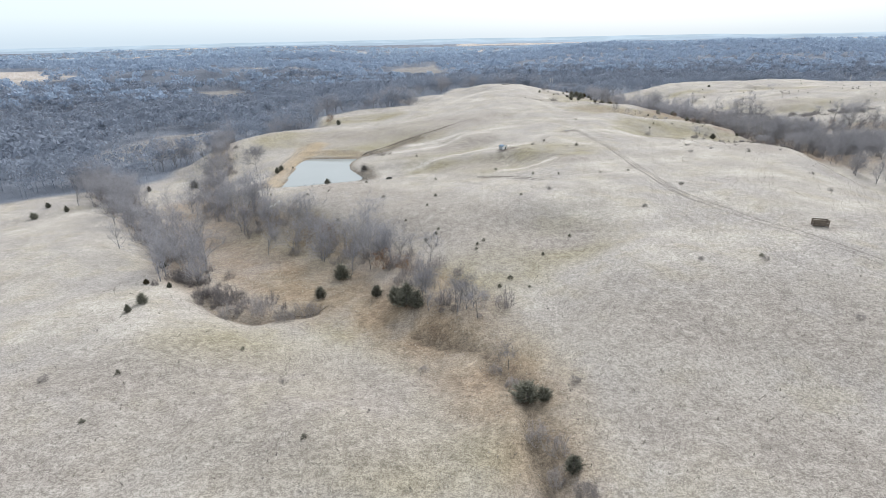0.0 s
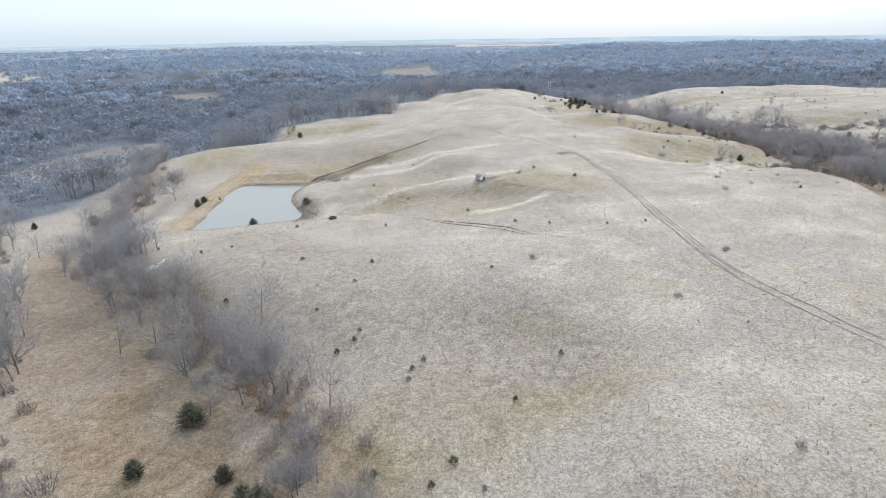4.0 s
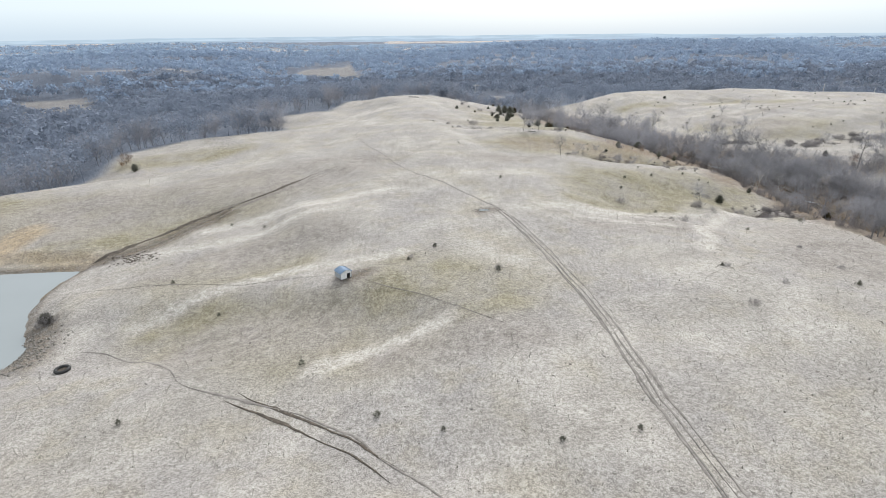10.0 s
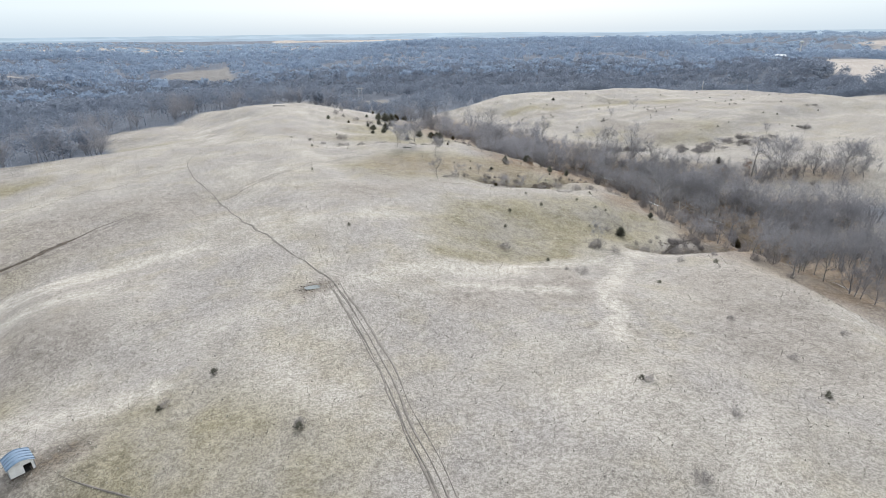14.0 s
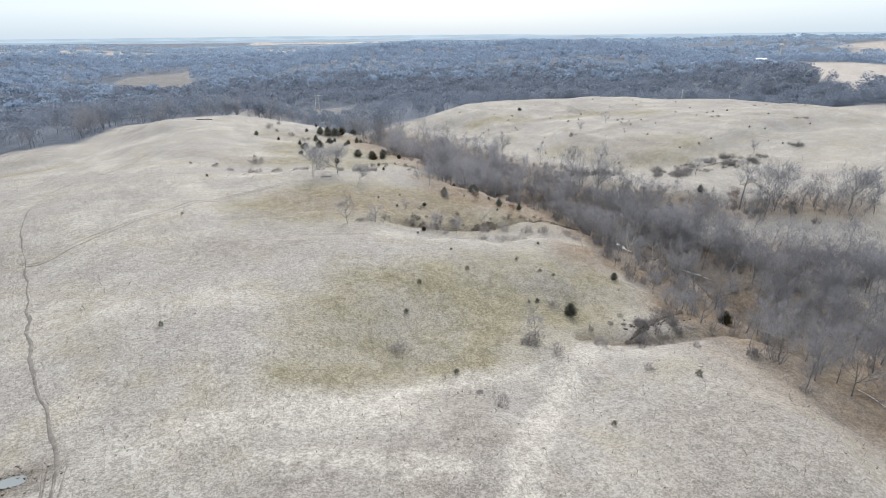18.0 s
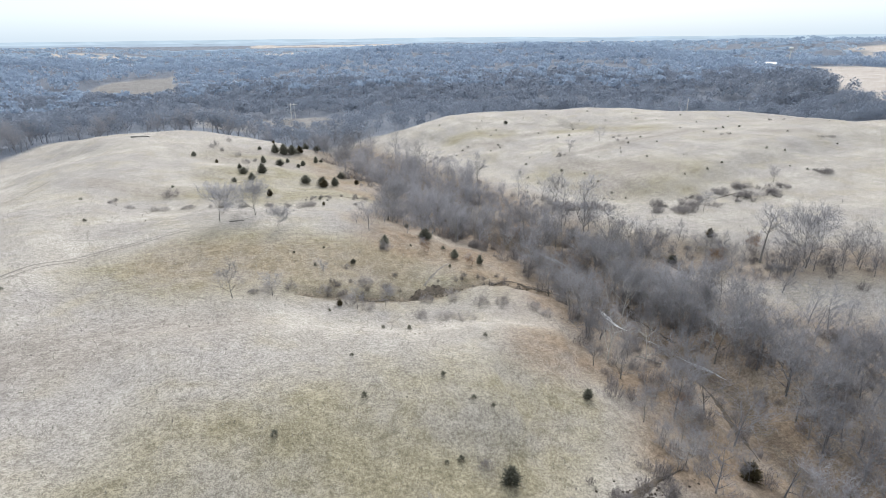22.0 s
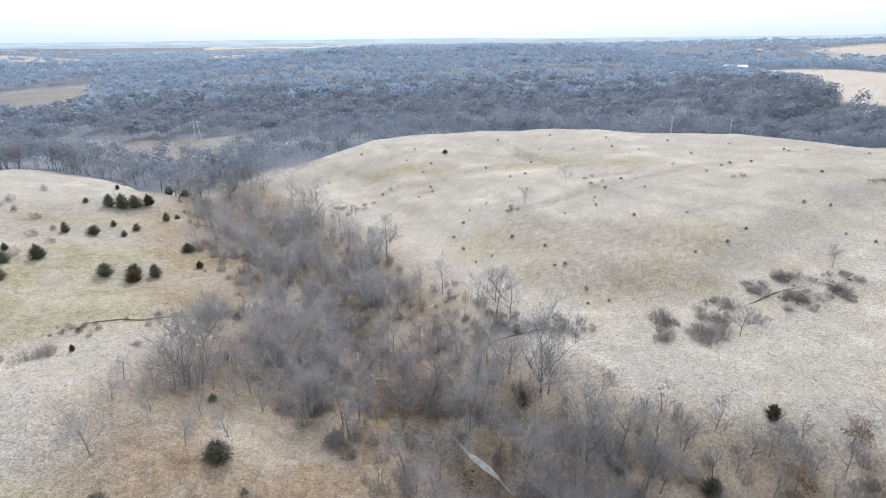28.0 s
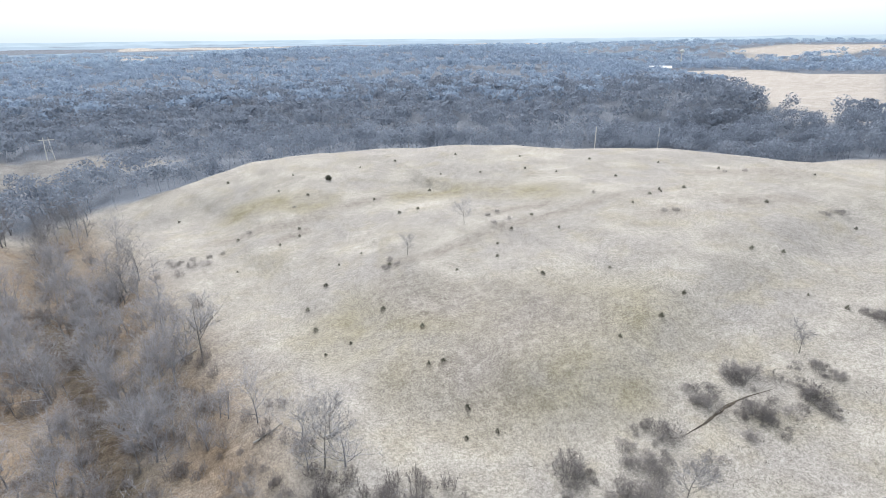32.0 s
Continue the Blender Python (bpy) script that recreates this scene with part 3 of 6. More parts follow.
OPEN = open_land(GX, GY)
BOTTOM = near_line(GX, GY, CREEK[1:18], 26, 16)
masks = {
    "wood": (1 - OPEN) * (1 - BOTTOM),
    "litter": np.maximum.reduce([near_line(GX, GY, CREEK[2:18], 12, 14) * (1 - 0.45 * OPEN), *[0.75 * near_line(GX, GY, w, 1.5, 5) for w in WOODLINES], near_line(GX, GY, [(116, 292), (128, 284), (141, 272)], 5, 7), 0.9 * near_line(GX, GY, [(117, 304), (123, 315), (130, 326)], 6, 7), near_line(GX, GY, [(150, 252), (143, 239), (139, 229), (134, 222)], 4.5, 5),
        near_line(GX, GY, [(128, 244), (140, 246)], 4, 6), near_line(GX, GY, [(132, 243), (139, 236), (141, 228)], 3, 4), near_line(GX, GY, [(134, 277), (143, 270), (147, 262)], 4, 5), 0.8 * near_line(GX, GY, [(121, 346), (117, 370), (114, 405)], 6, 8), 0.7 * near_line(GX, GY, [(126, 322), (130, 305), (138, 290)], 5, 7), 0.5 * near_line(GX, GY, [(76, 283), (110, 281)], 5, 8), 0.85 * near_line(GX, GY, [(158, 258), (168, 243), (180, 230)], 7, 8), near_line(GX, GY, [(137, 262), (141, 252), (141, 246), (141, 240)], 2.5, 4), near_line(GX, GY, [(133, 290), (139, 287), (142, 279)], 2.5, 4), 0.8 * near_line(GX, GY, [(166, 284), (176, 273), (188, 264), (205, 250)], 4, 7), 0.9 * near_line(GX, GY, [(-22, 92), (-8, 74), (3, 62), (7, 50)], 4, 6), 0.85 * near_line(GX, GY, [(-20, 84), (-36, 98), (-56, 120), (-76, 158)], 6, 8)]),
    "olive": np.maximum.reduce([near_line(GX, GY, l, w, s) for l, w, s in (
        ([(92, 224), (112, 228)], 6, 9), ([(76, 225), (87, 225), (97, 222), (110, 225), (124, 231)], 3, 6), ([(69, 212), (80, 213.5), (92, 213)], 1.5, 4), ([(-4, 169), (5, 167), (12, 168), (17, 169)], 3, 4), ([(-14, 190), (-2, 195), (9, 197)], 2, 4), ([(24, 171), (35, 170), (42, 164)], 1, 6), ([(64, 283), (83, 281), (105, 280), (119, 280)], 3, 6), ([(-5, 62), (0, 48), (4, 40)], 2.5, 7), ([(-30, 62), (-22, 54), (-12, 44)], 3, 12), ([(72, 280), (105, 280), (125, 277)], 7, 9), ([(85, 340), (108, 345)], 5, 8), ([(2, 82), (18, 92)], 4, 8), ([(-30, 95), (-12, 72), (6, 58)], 4, 7), ([(4, 45), (-6, 40)], 5, 9), ([(-36, 118), (-22, 106)], 4, 6), ([(-46, 124), (-40, 116)], 3, 5),
        ([(-3, 172), (6, 171)], 4, 6), ([(-70, 236), (-39, 234), (-11, 242)], 10, 9), ([(-60, 298), (-30, 312)], 4, 8), ([(-20, 362), (0, 362)], 4, 8), ([(-9, 190), (8, 191)], 4, 5), ([(-4, 175), (14, 163), (27, 161)], 5, 7), ([(12, 90), (22, 94)], 5, 8), ([(84, 231), (100, 232), (119, 233)], 5, 8), ([(81, 289), (105, 284), (123, 278)], 6, 7), ([(184, 345), (199, 332), (217, 320)], 2, 14), ([(186, 326), (197, 316), (206, 311)], 3, 7), ([(84, 360), (114, 372)], 9, 9), ([(84, 392), (108, 396)], 8, 10), ([(90, 334), (120, 340)], 5, 8), ([(64, 340), (84, 336)], 3, 6), ([(218, 400), (235, 385), (246, 372)], 1, 9), ([(192, 318), (204, 313)], 3, 9), ([(194, 409), (175, 422)], 3, 6), ([(74, 222), (92, 219)], 3, 6), ([(-10, 236), (-36, 226)], 8, 8), ([(-24, 219), (-40, 214)], 4, 5), ([(30, 176), (38, 168)], 5, 7), ([(-8, 199), (6, 203)], 3, 4))]),
    # Duller grey-brown: trampled spots, also broad bands over slopes and hollows.
    "worn": np.maximum.reduce([near_line(GX, GY, l, w, s) for l, w, s in (
        ([(192, 351), (194, 360), (204, 358), (221, 361), (238, 358), (253, 359), (266, 356)], 0.8, 2.2), ([(168, 405), (185, 399), (199, 403), (210, 403)], 1, 3), ([(227, 369), (239, 365)], 1, 3), ([(250, 345), (254, 341)], 1, 3), ([(288, 362), (293, 354), (297, 346)], 2, 6), ([(194, 349), (203, 335), (211, 325)], 3, 7), ([(180, 392), (187, 394)], 1, 2.5), ([(270, 340), (280, 332)], 1, 4),
        ([(-30, 145), (-5, 112), (10, 100)], 6, 12), ([(66, 194), (74, 193.4), (83, 191)], 1.5, 3), ([(87, 205), (85, 199)], 1.5, 3), ([(24, 69), (31, 63), (38, 58), (46, 52)], 2.5, 6), ([(22, 44), (34, 37)], 4, 8), ([(2, 99), (17, 95), (26, 96)], 2.5, 5), ([(-43, 223), (-31, 233), (-17, 240), (-4, 249)], 5, 6), ([(26, 156), (34, 156), (42, 156)], 2, 4), ([(47, 349), (66, 340)], 2, 5), ([(80, 388), (110, 384)], 4, 8), ([(76, 405), (96, 410)], 3, 6), ([(2, 166), (14, 166)], 4, 6), ([(-6, 194), (14, 200)], 4, 5), ([(70, 195), (86, 195)], 3, 5), ([(100, 172), (110, 190)], 5, 8), ([(-50, 236), (-12, 244), (14, 256)], 9, 11), ([(-12, 196), (10, 204)], 5, 6), ([(60, 252), (80, 258)], 4, 8), ([(-40, 45), (-10, 50)], 8, 12), ([(50, 60), (25, 62)], 5, 12),
        ([(19, 177), (23, 178.5)], 1.0, 2.0), ([(65, 90), (68, 89)], 1.2, 2.2), ([(190, 322), (206, 330)], 2, 12), ([(46, 202), (48, 203)], 1.2, 2))]),
    "pale": np.maximum.reduce([near_line(GX, GY, l, w, s) for l, w, s in (
        ([(80, 179.6), (84, 184.5), (85.4, 188), (87.4, 192.2), (91.9, 198.1), (98.9, 205.1), (104, 209.2), (110, 214)], 1.0, 1.3), ([(65, 200), (71, 199), (77, 196), (82, 194)], 0.5, 1.3), ([(67.6, 208), (76, 207), (84, 210), (92, 210), (98, 209)], 0.5, 1.5), ([(-9, 221), (7, 221), (21, 228), (29, 229)], 0.5, 1.6), ([(-12, 176.5), (-6, 180), (0, 183.4), (10, 186), (22, 184.5), (29, 185.4)], 0.7, 1.5),
        ([(17, 156), (23, 159), (33, 162)], 0.8, 1.6), ([(-14, 219), (-1, 223), (16, 228), (28, 230)], 0.8, 1.8), ([(-22.5, 170.5), (-20, 171)], 0.9, 1.2), ([(-20, 209), (0, 213), (16, 216)], 0.8, 1.8), ([(60, 205), (80, 206)], 0.8, 2.2))]),
    "mud": np.maximum.reduce([near_line(GX, GY, CREEK[2:17], 0.8, 1.6), *[near_line(GX, GY, g, 0.5, 1.5) for g in SIDE_GULLIES], near_line(GX, GY, POND_SHORE + POND_SHORE[:1], 0.6, 1.4),
        near_line(GX, GY, [(-31, 207), (-24, 212.4), (-17, 222), (-11, 228)], 1.0, 1.8), 0.8 * near_line(GX, GY, [(-25, 171), (-28, 180)], 2.0, 3.0), near_line(GX, GY, [(20, 176.4), (23, 178.4)], 0.6, 1.4), 0.8 * near_line(GX, GY, [(45.2, 202.1), (47.2, 202.3)], 0.6, 1.3)]),
    "clay": np.maximum.reduce([0.8 * near_line(GX, GY, [(-55, 163), (-57, 176), (-57.5, 187), (-57, 198), (-57, 207), (-57.6, 217.7), (-53.8, 226)], 1.6, 2.6), near_line(GX, GY, [(-54, 211), (-53, 222)], 2.5, 3.5), 0.7 * near_line(GX, GY, [(-53, 212), (-42, 209), (-34, 208)], 0.8, 2.5)]),
    "crop": np.maximum.reduce([edge(GX, GY, f, 5) for f in FIELDS["crop"]]),
    "fallow": np.maximum.reduce([edge(GX, GY, f, 5) for f in FIELDS["fallow"]]),
}
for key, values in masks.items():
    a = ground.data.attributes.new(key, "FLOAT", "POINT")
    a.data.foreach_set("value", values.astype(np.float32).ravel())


def sheet(name, corners, z, material, label, category, kind):
    bm = bmesh.new()
    f = bm.faces.new([bm.verts.new((x, y, z)) for x, y in corners])
    bmesh.ops.triangulate(bm, faces=[f])
    bmesh.ops.recalc_face_normals(bm, faces=bm.faces)
    me = bpy.data.meshes.new(name)
    bm.to_mesh(me)
    bm.free()
    me.materials.append(material)
    return tagged(new(name, me), label, category, kind=kind)


pond = sheet("pond_water", [(x + (2 if x < -44 else -2) * -1, y + (2.5 if y > 184 else -2.5)) for x, y in POND_SHORE], POND_LEVEL, POND, "still grey-green farm pond below the dam", "water", "structure")


def ribbon(name, line, width, lift, material, wobble=0.25, step=0.7, seed=1, z_of=None):
    """A strip that follows the ground along a line, with uneven sides and a sunken middle."""
    r = np.random.RandomState(seed)
    v = np.array(line, float)
    pts = []
    for i in range(len(v) - 1):
        n = max(1, int(np.hypot(*(v[i + 1] - v[i])) / step))
        p0, p3 = v[max(i - 1, 0)], v[min(i + 2, len(v) - 1)]
        for k in range(n):
            t = k / n
            pts.append(0.5 * (2 * v[i] + (v[i + 1] - p0) * t + (2 * p0 - 5 * v[i] + 4 * v[i + 1] - p3) * t * t + (3 * v[i] - p0 - 3 * v[i + 1] + p3) * t ** 3))
    pts = np.array(pts + [v[-1]])
    d = np.gradient(pts, axis=0)
    nrm = np.stack([-d[:, 1], d[:, 0]], 1) / np.maximum(np.hypot(d[:, 0], d[:, 1]), 1e-6)[:, None]
    fade = np.clip(np.minimum(np.arange(len(pts)), np.arange(len(pts))[::-1]) / 8, 0.15, 1)
    rows = []
    drift = swell(np.arange(len(pts)) * step, 0, 9, seed + 40)
    fade = fade * np.clip(0.8 + 0.5 * swell(np.arange(len(pts)) * step, 3, 16, seed), 0.12, 1.4)
    pts = pts + nrm * (0.16 * drift)[:, None]
    for s in (-1, -0.45, 0.45, 1):
        w = width / 2 * s * fade * (1 + wobble * r.uniform(-1, 1, len(pts)))
        q = pts + nrm * w[:, None]
        z = surface_z(q[:, 0], q[:, 1]) + (lift if abs(s) < 1 else 0.03) if z_of is None else z_of(q)
        rows.append(np.column_stack([q, z]))
    P = np.stack(rows, 1)
    n = len(P)
    k = np.arange(n * 4).reshape(n, 4)
    f = np.stack([k[:-1, :-1], k[1:, :-1], k[1:, 1:], k[:-1, 1:]], -1).reshape(-1, 4)
    return mesh_object(name, P.reshape(-1, 3), f, material, smooth=True)


# ---- woods far off: thousands of bare trees that nobody could count ----
def tube(V, F, pts, radii, sides):
    base = len(V)
    up = Vector((0.31, 0.17, 0.93))
    n = len(pts)
    for i, (p, r) in enumerate(zip(pts, radii)):
        d = (pts[min(i + 1, n - 1)] - pts[max(i - 1, 0)]).normalized()
        a = d.cross(up)
        if a.length < 0.05:
            a = d.cross(Vector((1, 0, 0)))
        a.normalize()
        b = d.cross(a)
        for k in range(sides):
            t = 2 * math.pi * k / sides
            V.append(p + r * (math.cos(t) * a + math.sin(t) * b))
    for i in range(n - 1):
        for k in range(sides):
            j = (k + 1) % sides
            F.append((base + i * sides + k, base + i * sides + j, base + (i + 1) * sides + j, base + (i + 1) * sides + k))


def sliver(V, F, p, q, w, rng):
    d = q - p
    a = d.cross(Vector((rng.uniform(-1, 1), rng.uniform(-1, 1), rng.uniform(-1, 1))))
    a = a.normalized() * w if a.length > 1e-6 else Vector((w, 0, 0))
    i = len(V)
    V += [p - a, p + a, q]
    F.append((i, i + 1, i + 2))


def shoot(rng, p, d, length, bend, n, lift):
    pts = [p.copy()]
    d = d.normalized()
    for _ in range(n):
        d = (d + Vector((rng.uniform(-1, 1), rng.uniform(-1, 1), rng.uniform(-1, 1))) * bend + Vector((0, 0, lift))).normalized()
        pts.append(pts[-1] + d * (length / n))
    return pts


def at_share(pts, t):
    u = t * (len(pts) - 1)
    i = min(int(u), len(pts) - 2)
    return pts[i].lerp(pts[i + 1], u - i), (pts[i + 1] - pts[i]).normalized()


def sideways(rng, d, out):
    a = Vector((rng.uniform(-1, 1), rng.uniform(-1, 1), rng.uniform(-0.3, 0.6)))
    a = (a - d * a.dot(d)).normalized()
    return (d * (1 - out) + a * out).normalized()


def bare_tree_meshes(seed, tall, spread, fork, limbs, branches, twigs, twig_w, lean=0.05):
    """Wood (trunk, limbs and branches) and twigs of a leafless tree."""
    rng = random.Random(seed)
    V, F, TV, TF = [], [], [], []
    trunk = shoot(rng, Vector((0, 0, -0.3)), Vector((rng.uniform(-lean, lean), rng.uniform(-lean, lean), 1)), tall * 0.8, 0.07, 7, 0.05)
    r0 = tall * 0.0145
    tube(V, F, trunk, [r0 * (1.25 if i == 0 else 1) * (1 - 0.13 * i) for i in range(8)], 6)
    for _ in range(limbs):
        t = rng.uniform(fork, 0.98)
        p, d = at_share(trunk, t)
        L = spread * rng.uniform(0.7, 1.15) * (1.15 - 0.55 * t)
        limb = shoot(rng, p, sideways(rng, d, rng.uniform(0.4, 0.72)), L, 0.16, 4, 0.12)
        rl = r0 * 0.5 * (1.1 - 0.6 * t)
        tube(V, F, limb, [rl * (1 - 0.2 * i) for i in range(5)], 3)
        for _ in range(branches):
            p2, d2 = at_share(limb, rng.uniform(0.2, 1.0))
            br = shoot(rng, p2, sideways(rng, d2, rng.uniform(0.35, 0.7)), L * rng.uniform(0.4, 0.75), 0.2, 3, 0.09)
            for _ in range(2):
                sliver(V, F, br[0], br[1], rl * 0.62, rng)
                sliver(V, F, br[1] * 1.15 - br[0] * 0.15, br[3], rl * 0.44, rng)
            for _ in range(twigs):
                p3, d3 = at_share(br, rng.uniform(0.15, 1.0))
                q = p3 + (sideways(rng, d3, rng.uniform(0.3, 0.7)) + Vector((0, 0, 0.12))) * L * rng.uniform(0.2, 0.45)
                sliver(TV, TF, p3, q, twig_w * rng.uniform(0.6, 1.2), rng)
                for _ in range(2):
                    p4 = p3.lerp(q, rng.uniform(0.3, 0.9))
                    sliver(TV, TF, p4, p4 + sideways(rng, (q - p3).normalized(), 0.55) * L * rng.uniform(0.12, 0.28), twig_w * 0.75, rng)
    return (V, F), (TV, TF)


def scrub_mesh(seed, tall, wide, stems, twigs, w):
    """A leafless bush: many fine stems fanning into a soft, uneven dome."""
    rng = random.Random(seed)
    V, F = [], []
    lobes = [rng.uniform(0.45, 1.15) for _ in range(7)]
    for _ in range(stems):
        a, out = rng.uniform(0, 6.283), math.sqrt(rng.random())
        L = lobes[int(a / 6.284 * 7)] * rng.uniform(0.75, 1.05)
        p = Vector((0.3 * wide * out * math.cos(a), 0.3 * wide * out * math.sin(a), -0.05))
        q = Vector((0.5 * wide * out * L * math.cos(a), 0.5 * wide * out * L * math.sin(a), tall * L * math.sqrt(max(0.12, 1 - 0.85 * out * out))))
        m = p.lerp(q, 0.5) + Vector((rng.uniform(-1, 1), rng.uniform(-1, 1), 0)) * 0.07 * wide
        st = [p, m, q]
        sliver(V, F, p, m, w * 1.2, rng)
        sliver(V, F, m, q, w * 0.9, rng)
        for _ in range(twigs):
            u, e = at_share(st, rng.uniform(0.25, 1.0))
            d = Vector((rng.gauss(0, 1), rng.gauss(0, 1), rng.gauss(0.25, 0.7))).normalized()
            sliver(V, F, u, u + (e * 0.3 + d * 0.9) * tall * rng.uniform(0.1, 0.27), w * 0.8, rng)
    return V, F


def cedar_mesh(seed, tall, wide, sprays):
    """Foliage of a red cedar: upswept sprays set round a full, uneven crown."""
    rng = random.Random(seed)
    V, F = [], []
    lobes = [(rng.uniform(0.7, 1.15), rng.uniform(0.75, 1.05)) for _ in range(8)]
    for _ in range(sprays):
        a = rng.uniform(0, 6.283)
        lobe, peak = lobes[int(a / 6.284 * 8)]
        t = rng.random() ** 1.15 * peak
        prof = (0.8 + 0.2 * min(1.0, 4 * t)) * max(0.06, 1 - t) ** 0.6
        R = wide * 0.5 * prof * lobe * rng.uniform(0.55, 1.2)
        p = Vector((R * 0.35 * math.cos(a), R * 0.35 * math.sin(a), tall * 0.75 * t))
        q = Vector((R * math.cos(a + rng.uniform(-0.2, 0.2)), R * math.sin(a), tall * (0.06 + 0.72 * t) + 0.2 * tall * rng.uniform(0.3, 1.2)))
        sliver(V, F, p, q, tall * rng.uniform(0.018, 0.038), rng)
        for _ in range(2):
            m = p.lerp(q, rng.uniform(0.4, 0.95))
            sliver(V, F, m, m + (sideways(rng, (q - p).normalized(), 0.6)) * tall * rng.uniform(0.05, 0.12), tall * 0.016, rng)
    return V, F


def stamp(kinds, places, rng):
    """Many copies of small meshes at (x, y, z, scale), joined into one set of triangles."""
    VV, FF, TT, n = [], [], [], 0
    which = rng.randint(0, len(kinds), len(places))
    for k, (V, F) in enumerate(kinds):
        sel = places[which == k]
        if not len(sel):
            continue
        a = rng.uniform(0, 2 * np.pi, len(sel))
        c, s = np.cos(a), np.sin(a)
        sx = sel[:, 3] * rng.uniform(0.85, 1.15, len(sel))
        x = (V[None, :, 0] * c[:, None] - V[None, :, 1] * s[:, None]) * sx[:, None] + sel[:, 0, None]
        y = (V[None, :, 0] * s[:, None] + V[None, :, 1] * c[:, None]) * sx[:, None] + sel[:, 1, None]
        z = V[None, :, 2] * sel[:, 3, None] + sel[:, 2, None]
        VV.append(np.stack([x, y, z], -1).reshape(-1, 3))
        FF.append((F[None] + (np.arange(len(sel)) * len(V))[:, None, None] + n).reshape(-1, 3))
        TT.append(np.repeat(rng.random_sample(len(sel)), len(V)))
        n += len(sel) * len(V)
    stamp.tone = np.concatenate(TT)
    return np.concatenate(VV), np.concatenate(FF)


def far_tree(seed, tall, wide, clumps, size):
    """A bare tree seen from far: a stem under a lumpy, open dome of small twig clumps."""
    rng = random.Random(seed)
    V, F = [], []
    top = Vector((rng.uniform(-0.5, 0.5), rng.uniform(-0.5, 0.5), tall * 0.7))
    for k in range(2):
        sliver(V, F, Vector((0, 0, -0.5)), top, 0.1, rng)
    lobes = [(rng.uniform(0, 6.283), rng.uniform(0.2, 1.1), rng.uniform(0.55, 0.8)) for _ in range(5)]
    for k in range(clumps):
        la, le, lr = lobes[k % 5]
        n = Vector((rng.gauss(0, 1), rng.gauss(0, 1), rng.gauss(0.45, 0.8))).normalized()
        c = Vector((wide * 0.24 * math.cos(la) * math.cos(le), wide * 0.24 * math.sin(la) * math.cos(le), tall * (0.52 + 0.16 * math.sin(le))))
        q = c + Vector((n.x * wide * 0.34 * lr, n.y * wide * 0.34 * lr, n.z * tall * 0.36 * lr)) * rng.uniform(0.8, 1.1)
        n = (n + 0.55 * Vector((rng.gauss(0, 1), rng.gauss(0, 1), rng.gauss(0, 1)))).normalized()
        u = n.cross(Vector((rng.uniform(-1, 1), rng.uniform(-1, 1), 0.5))).normalized()
        w = n.cross(u)
        i, r = len(V), size * rng.uniform(0.6, 1.3)
        t = rng.uniform(0, 6.283)
        V += [q + r * (math.cos(t + j * 2.094) * u + rng.uniform(0.4, 1.0) * math.sin(t + j * 2.094) * w) for j in range(3)]
        F.append((i, i + 1, i + 2))
    return np.array([tuple(v) for v in V]), np.array(F)


rs = np.random.RandomState(11)


def scatter_woods(n, rmin, rmax, power, scale, fine=False):
    r = (rmin ** power + rs.random_sample(n) * (rmax ** power - rmin ** power)) ** (1 / power)
    a = np.radians(rs.uniform(-110 if fine else -30, 198, n))
    x, y = 110 + r * np.cos(a), 200 + r * np.sin(a)
    close = np.hypot(x - 150, y - 265) < 310
    keep = (open_land(x, y) < 0.12) & (close == fine) & ~(fine & (along(x, y, CREEK[:17])[0] < 44 ** 2))
    x, y = x[keep], y[keep]
    return np.column_stack([x, y, height(x, y), scale * rs.uniform(0.65, 1.3, len(x))])


def wood_patch(n, x0, x1, y0, y1, scale):
    """Close-set smaller trees over one stretch of hillside."""
    x, y = rs.uniform(x0, x1, n), rs.uniform(y0, y1, n)
    keep = open_land(x, y) < 0.12
    x, y = x[keep], y[keep]
    return np.column_stack([x, y, height(x, y), scale * rs.uniform(0.7, 1.25, len(x))])


edge_band = [far_tree(30 + i, 11, 10, 150, 0.5) for i in range(5)]
band = [far_tree(40 + i, 11, 12, 64, 0.95) for i in range(6)]
mid_band = [far_tree(60 + i, 11.5, 15, 44, 1.5) for i in range(5)]
far_band = [far_tree(80 + i, 11, 24, 34, 2.2) for i in range(4)]
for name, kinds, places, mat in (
    ("woods_close_by", edge_band, scatter_woods(9500, 40, 460, 1.8, 1.0, True), WOOD_NEAR_HAZED),
    ("woods_behind_hill", edge_band, wood_patch(1500, 345, 480, 290, 480, 0.62), WOOD_NEAR_HAZED),
    ("woods", band, scatter_woods(11000, 130, 600, 1.7, 1.0), WOOD_NEAR_HAZED),
    ("woods_beyond", mid_band, scatter_woods(11500, 480, 1300, 1.5, 1.0), WOOD_MID_HAZED),
    ("woods_far_off", far_band, scatter_woods(7500, 1100, 2250, 1.4, 1.0), WOOD_FAR_HAZED),
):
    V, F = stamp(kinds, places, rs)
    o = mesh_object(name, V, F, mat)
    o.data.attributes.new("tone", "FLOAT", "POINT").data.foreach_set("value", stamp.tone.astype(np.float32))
    tagged(o, "leafless grey winter woods covering the hills, haze in their colour", "woods", kind="stuff")

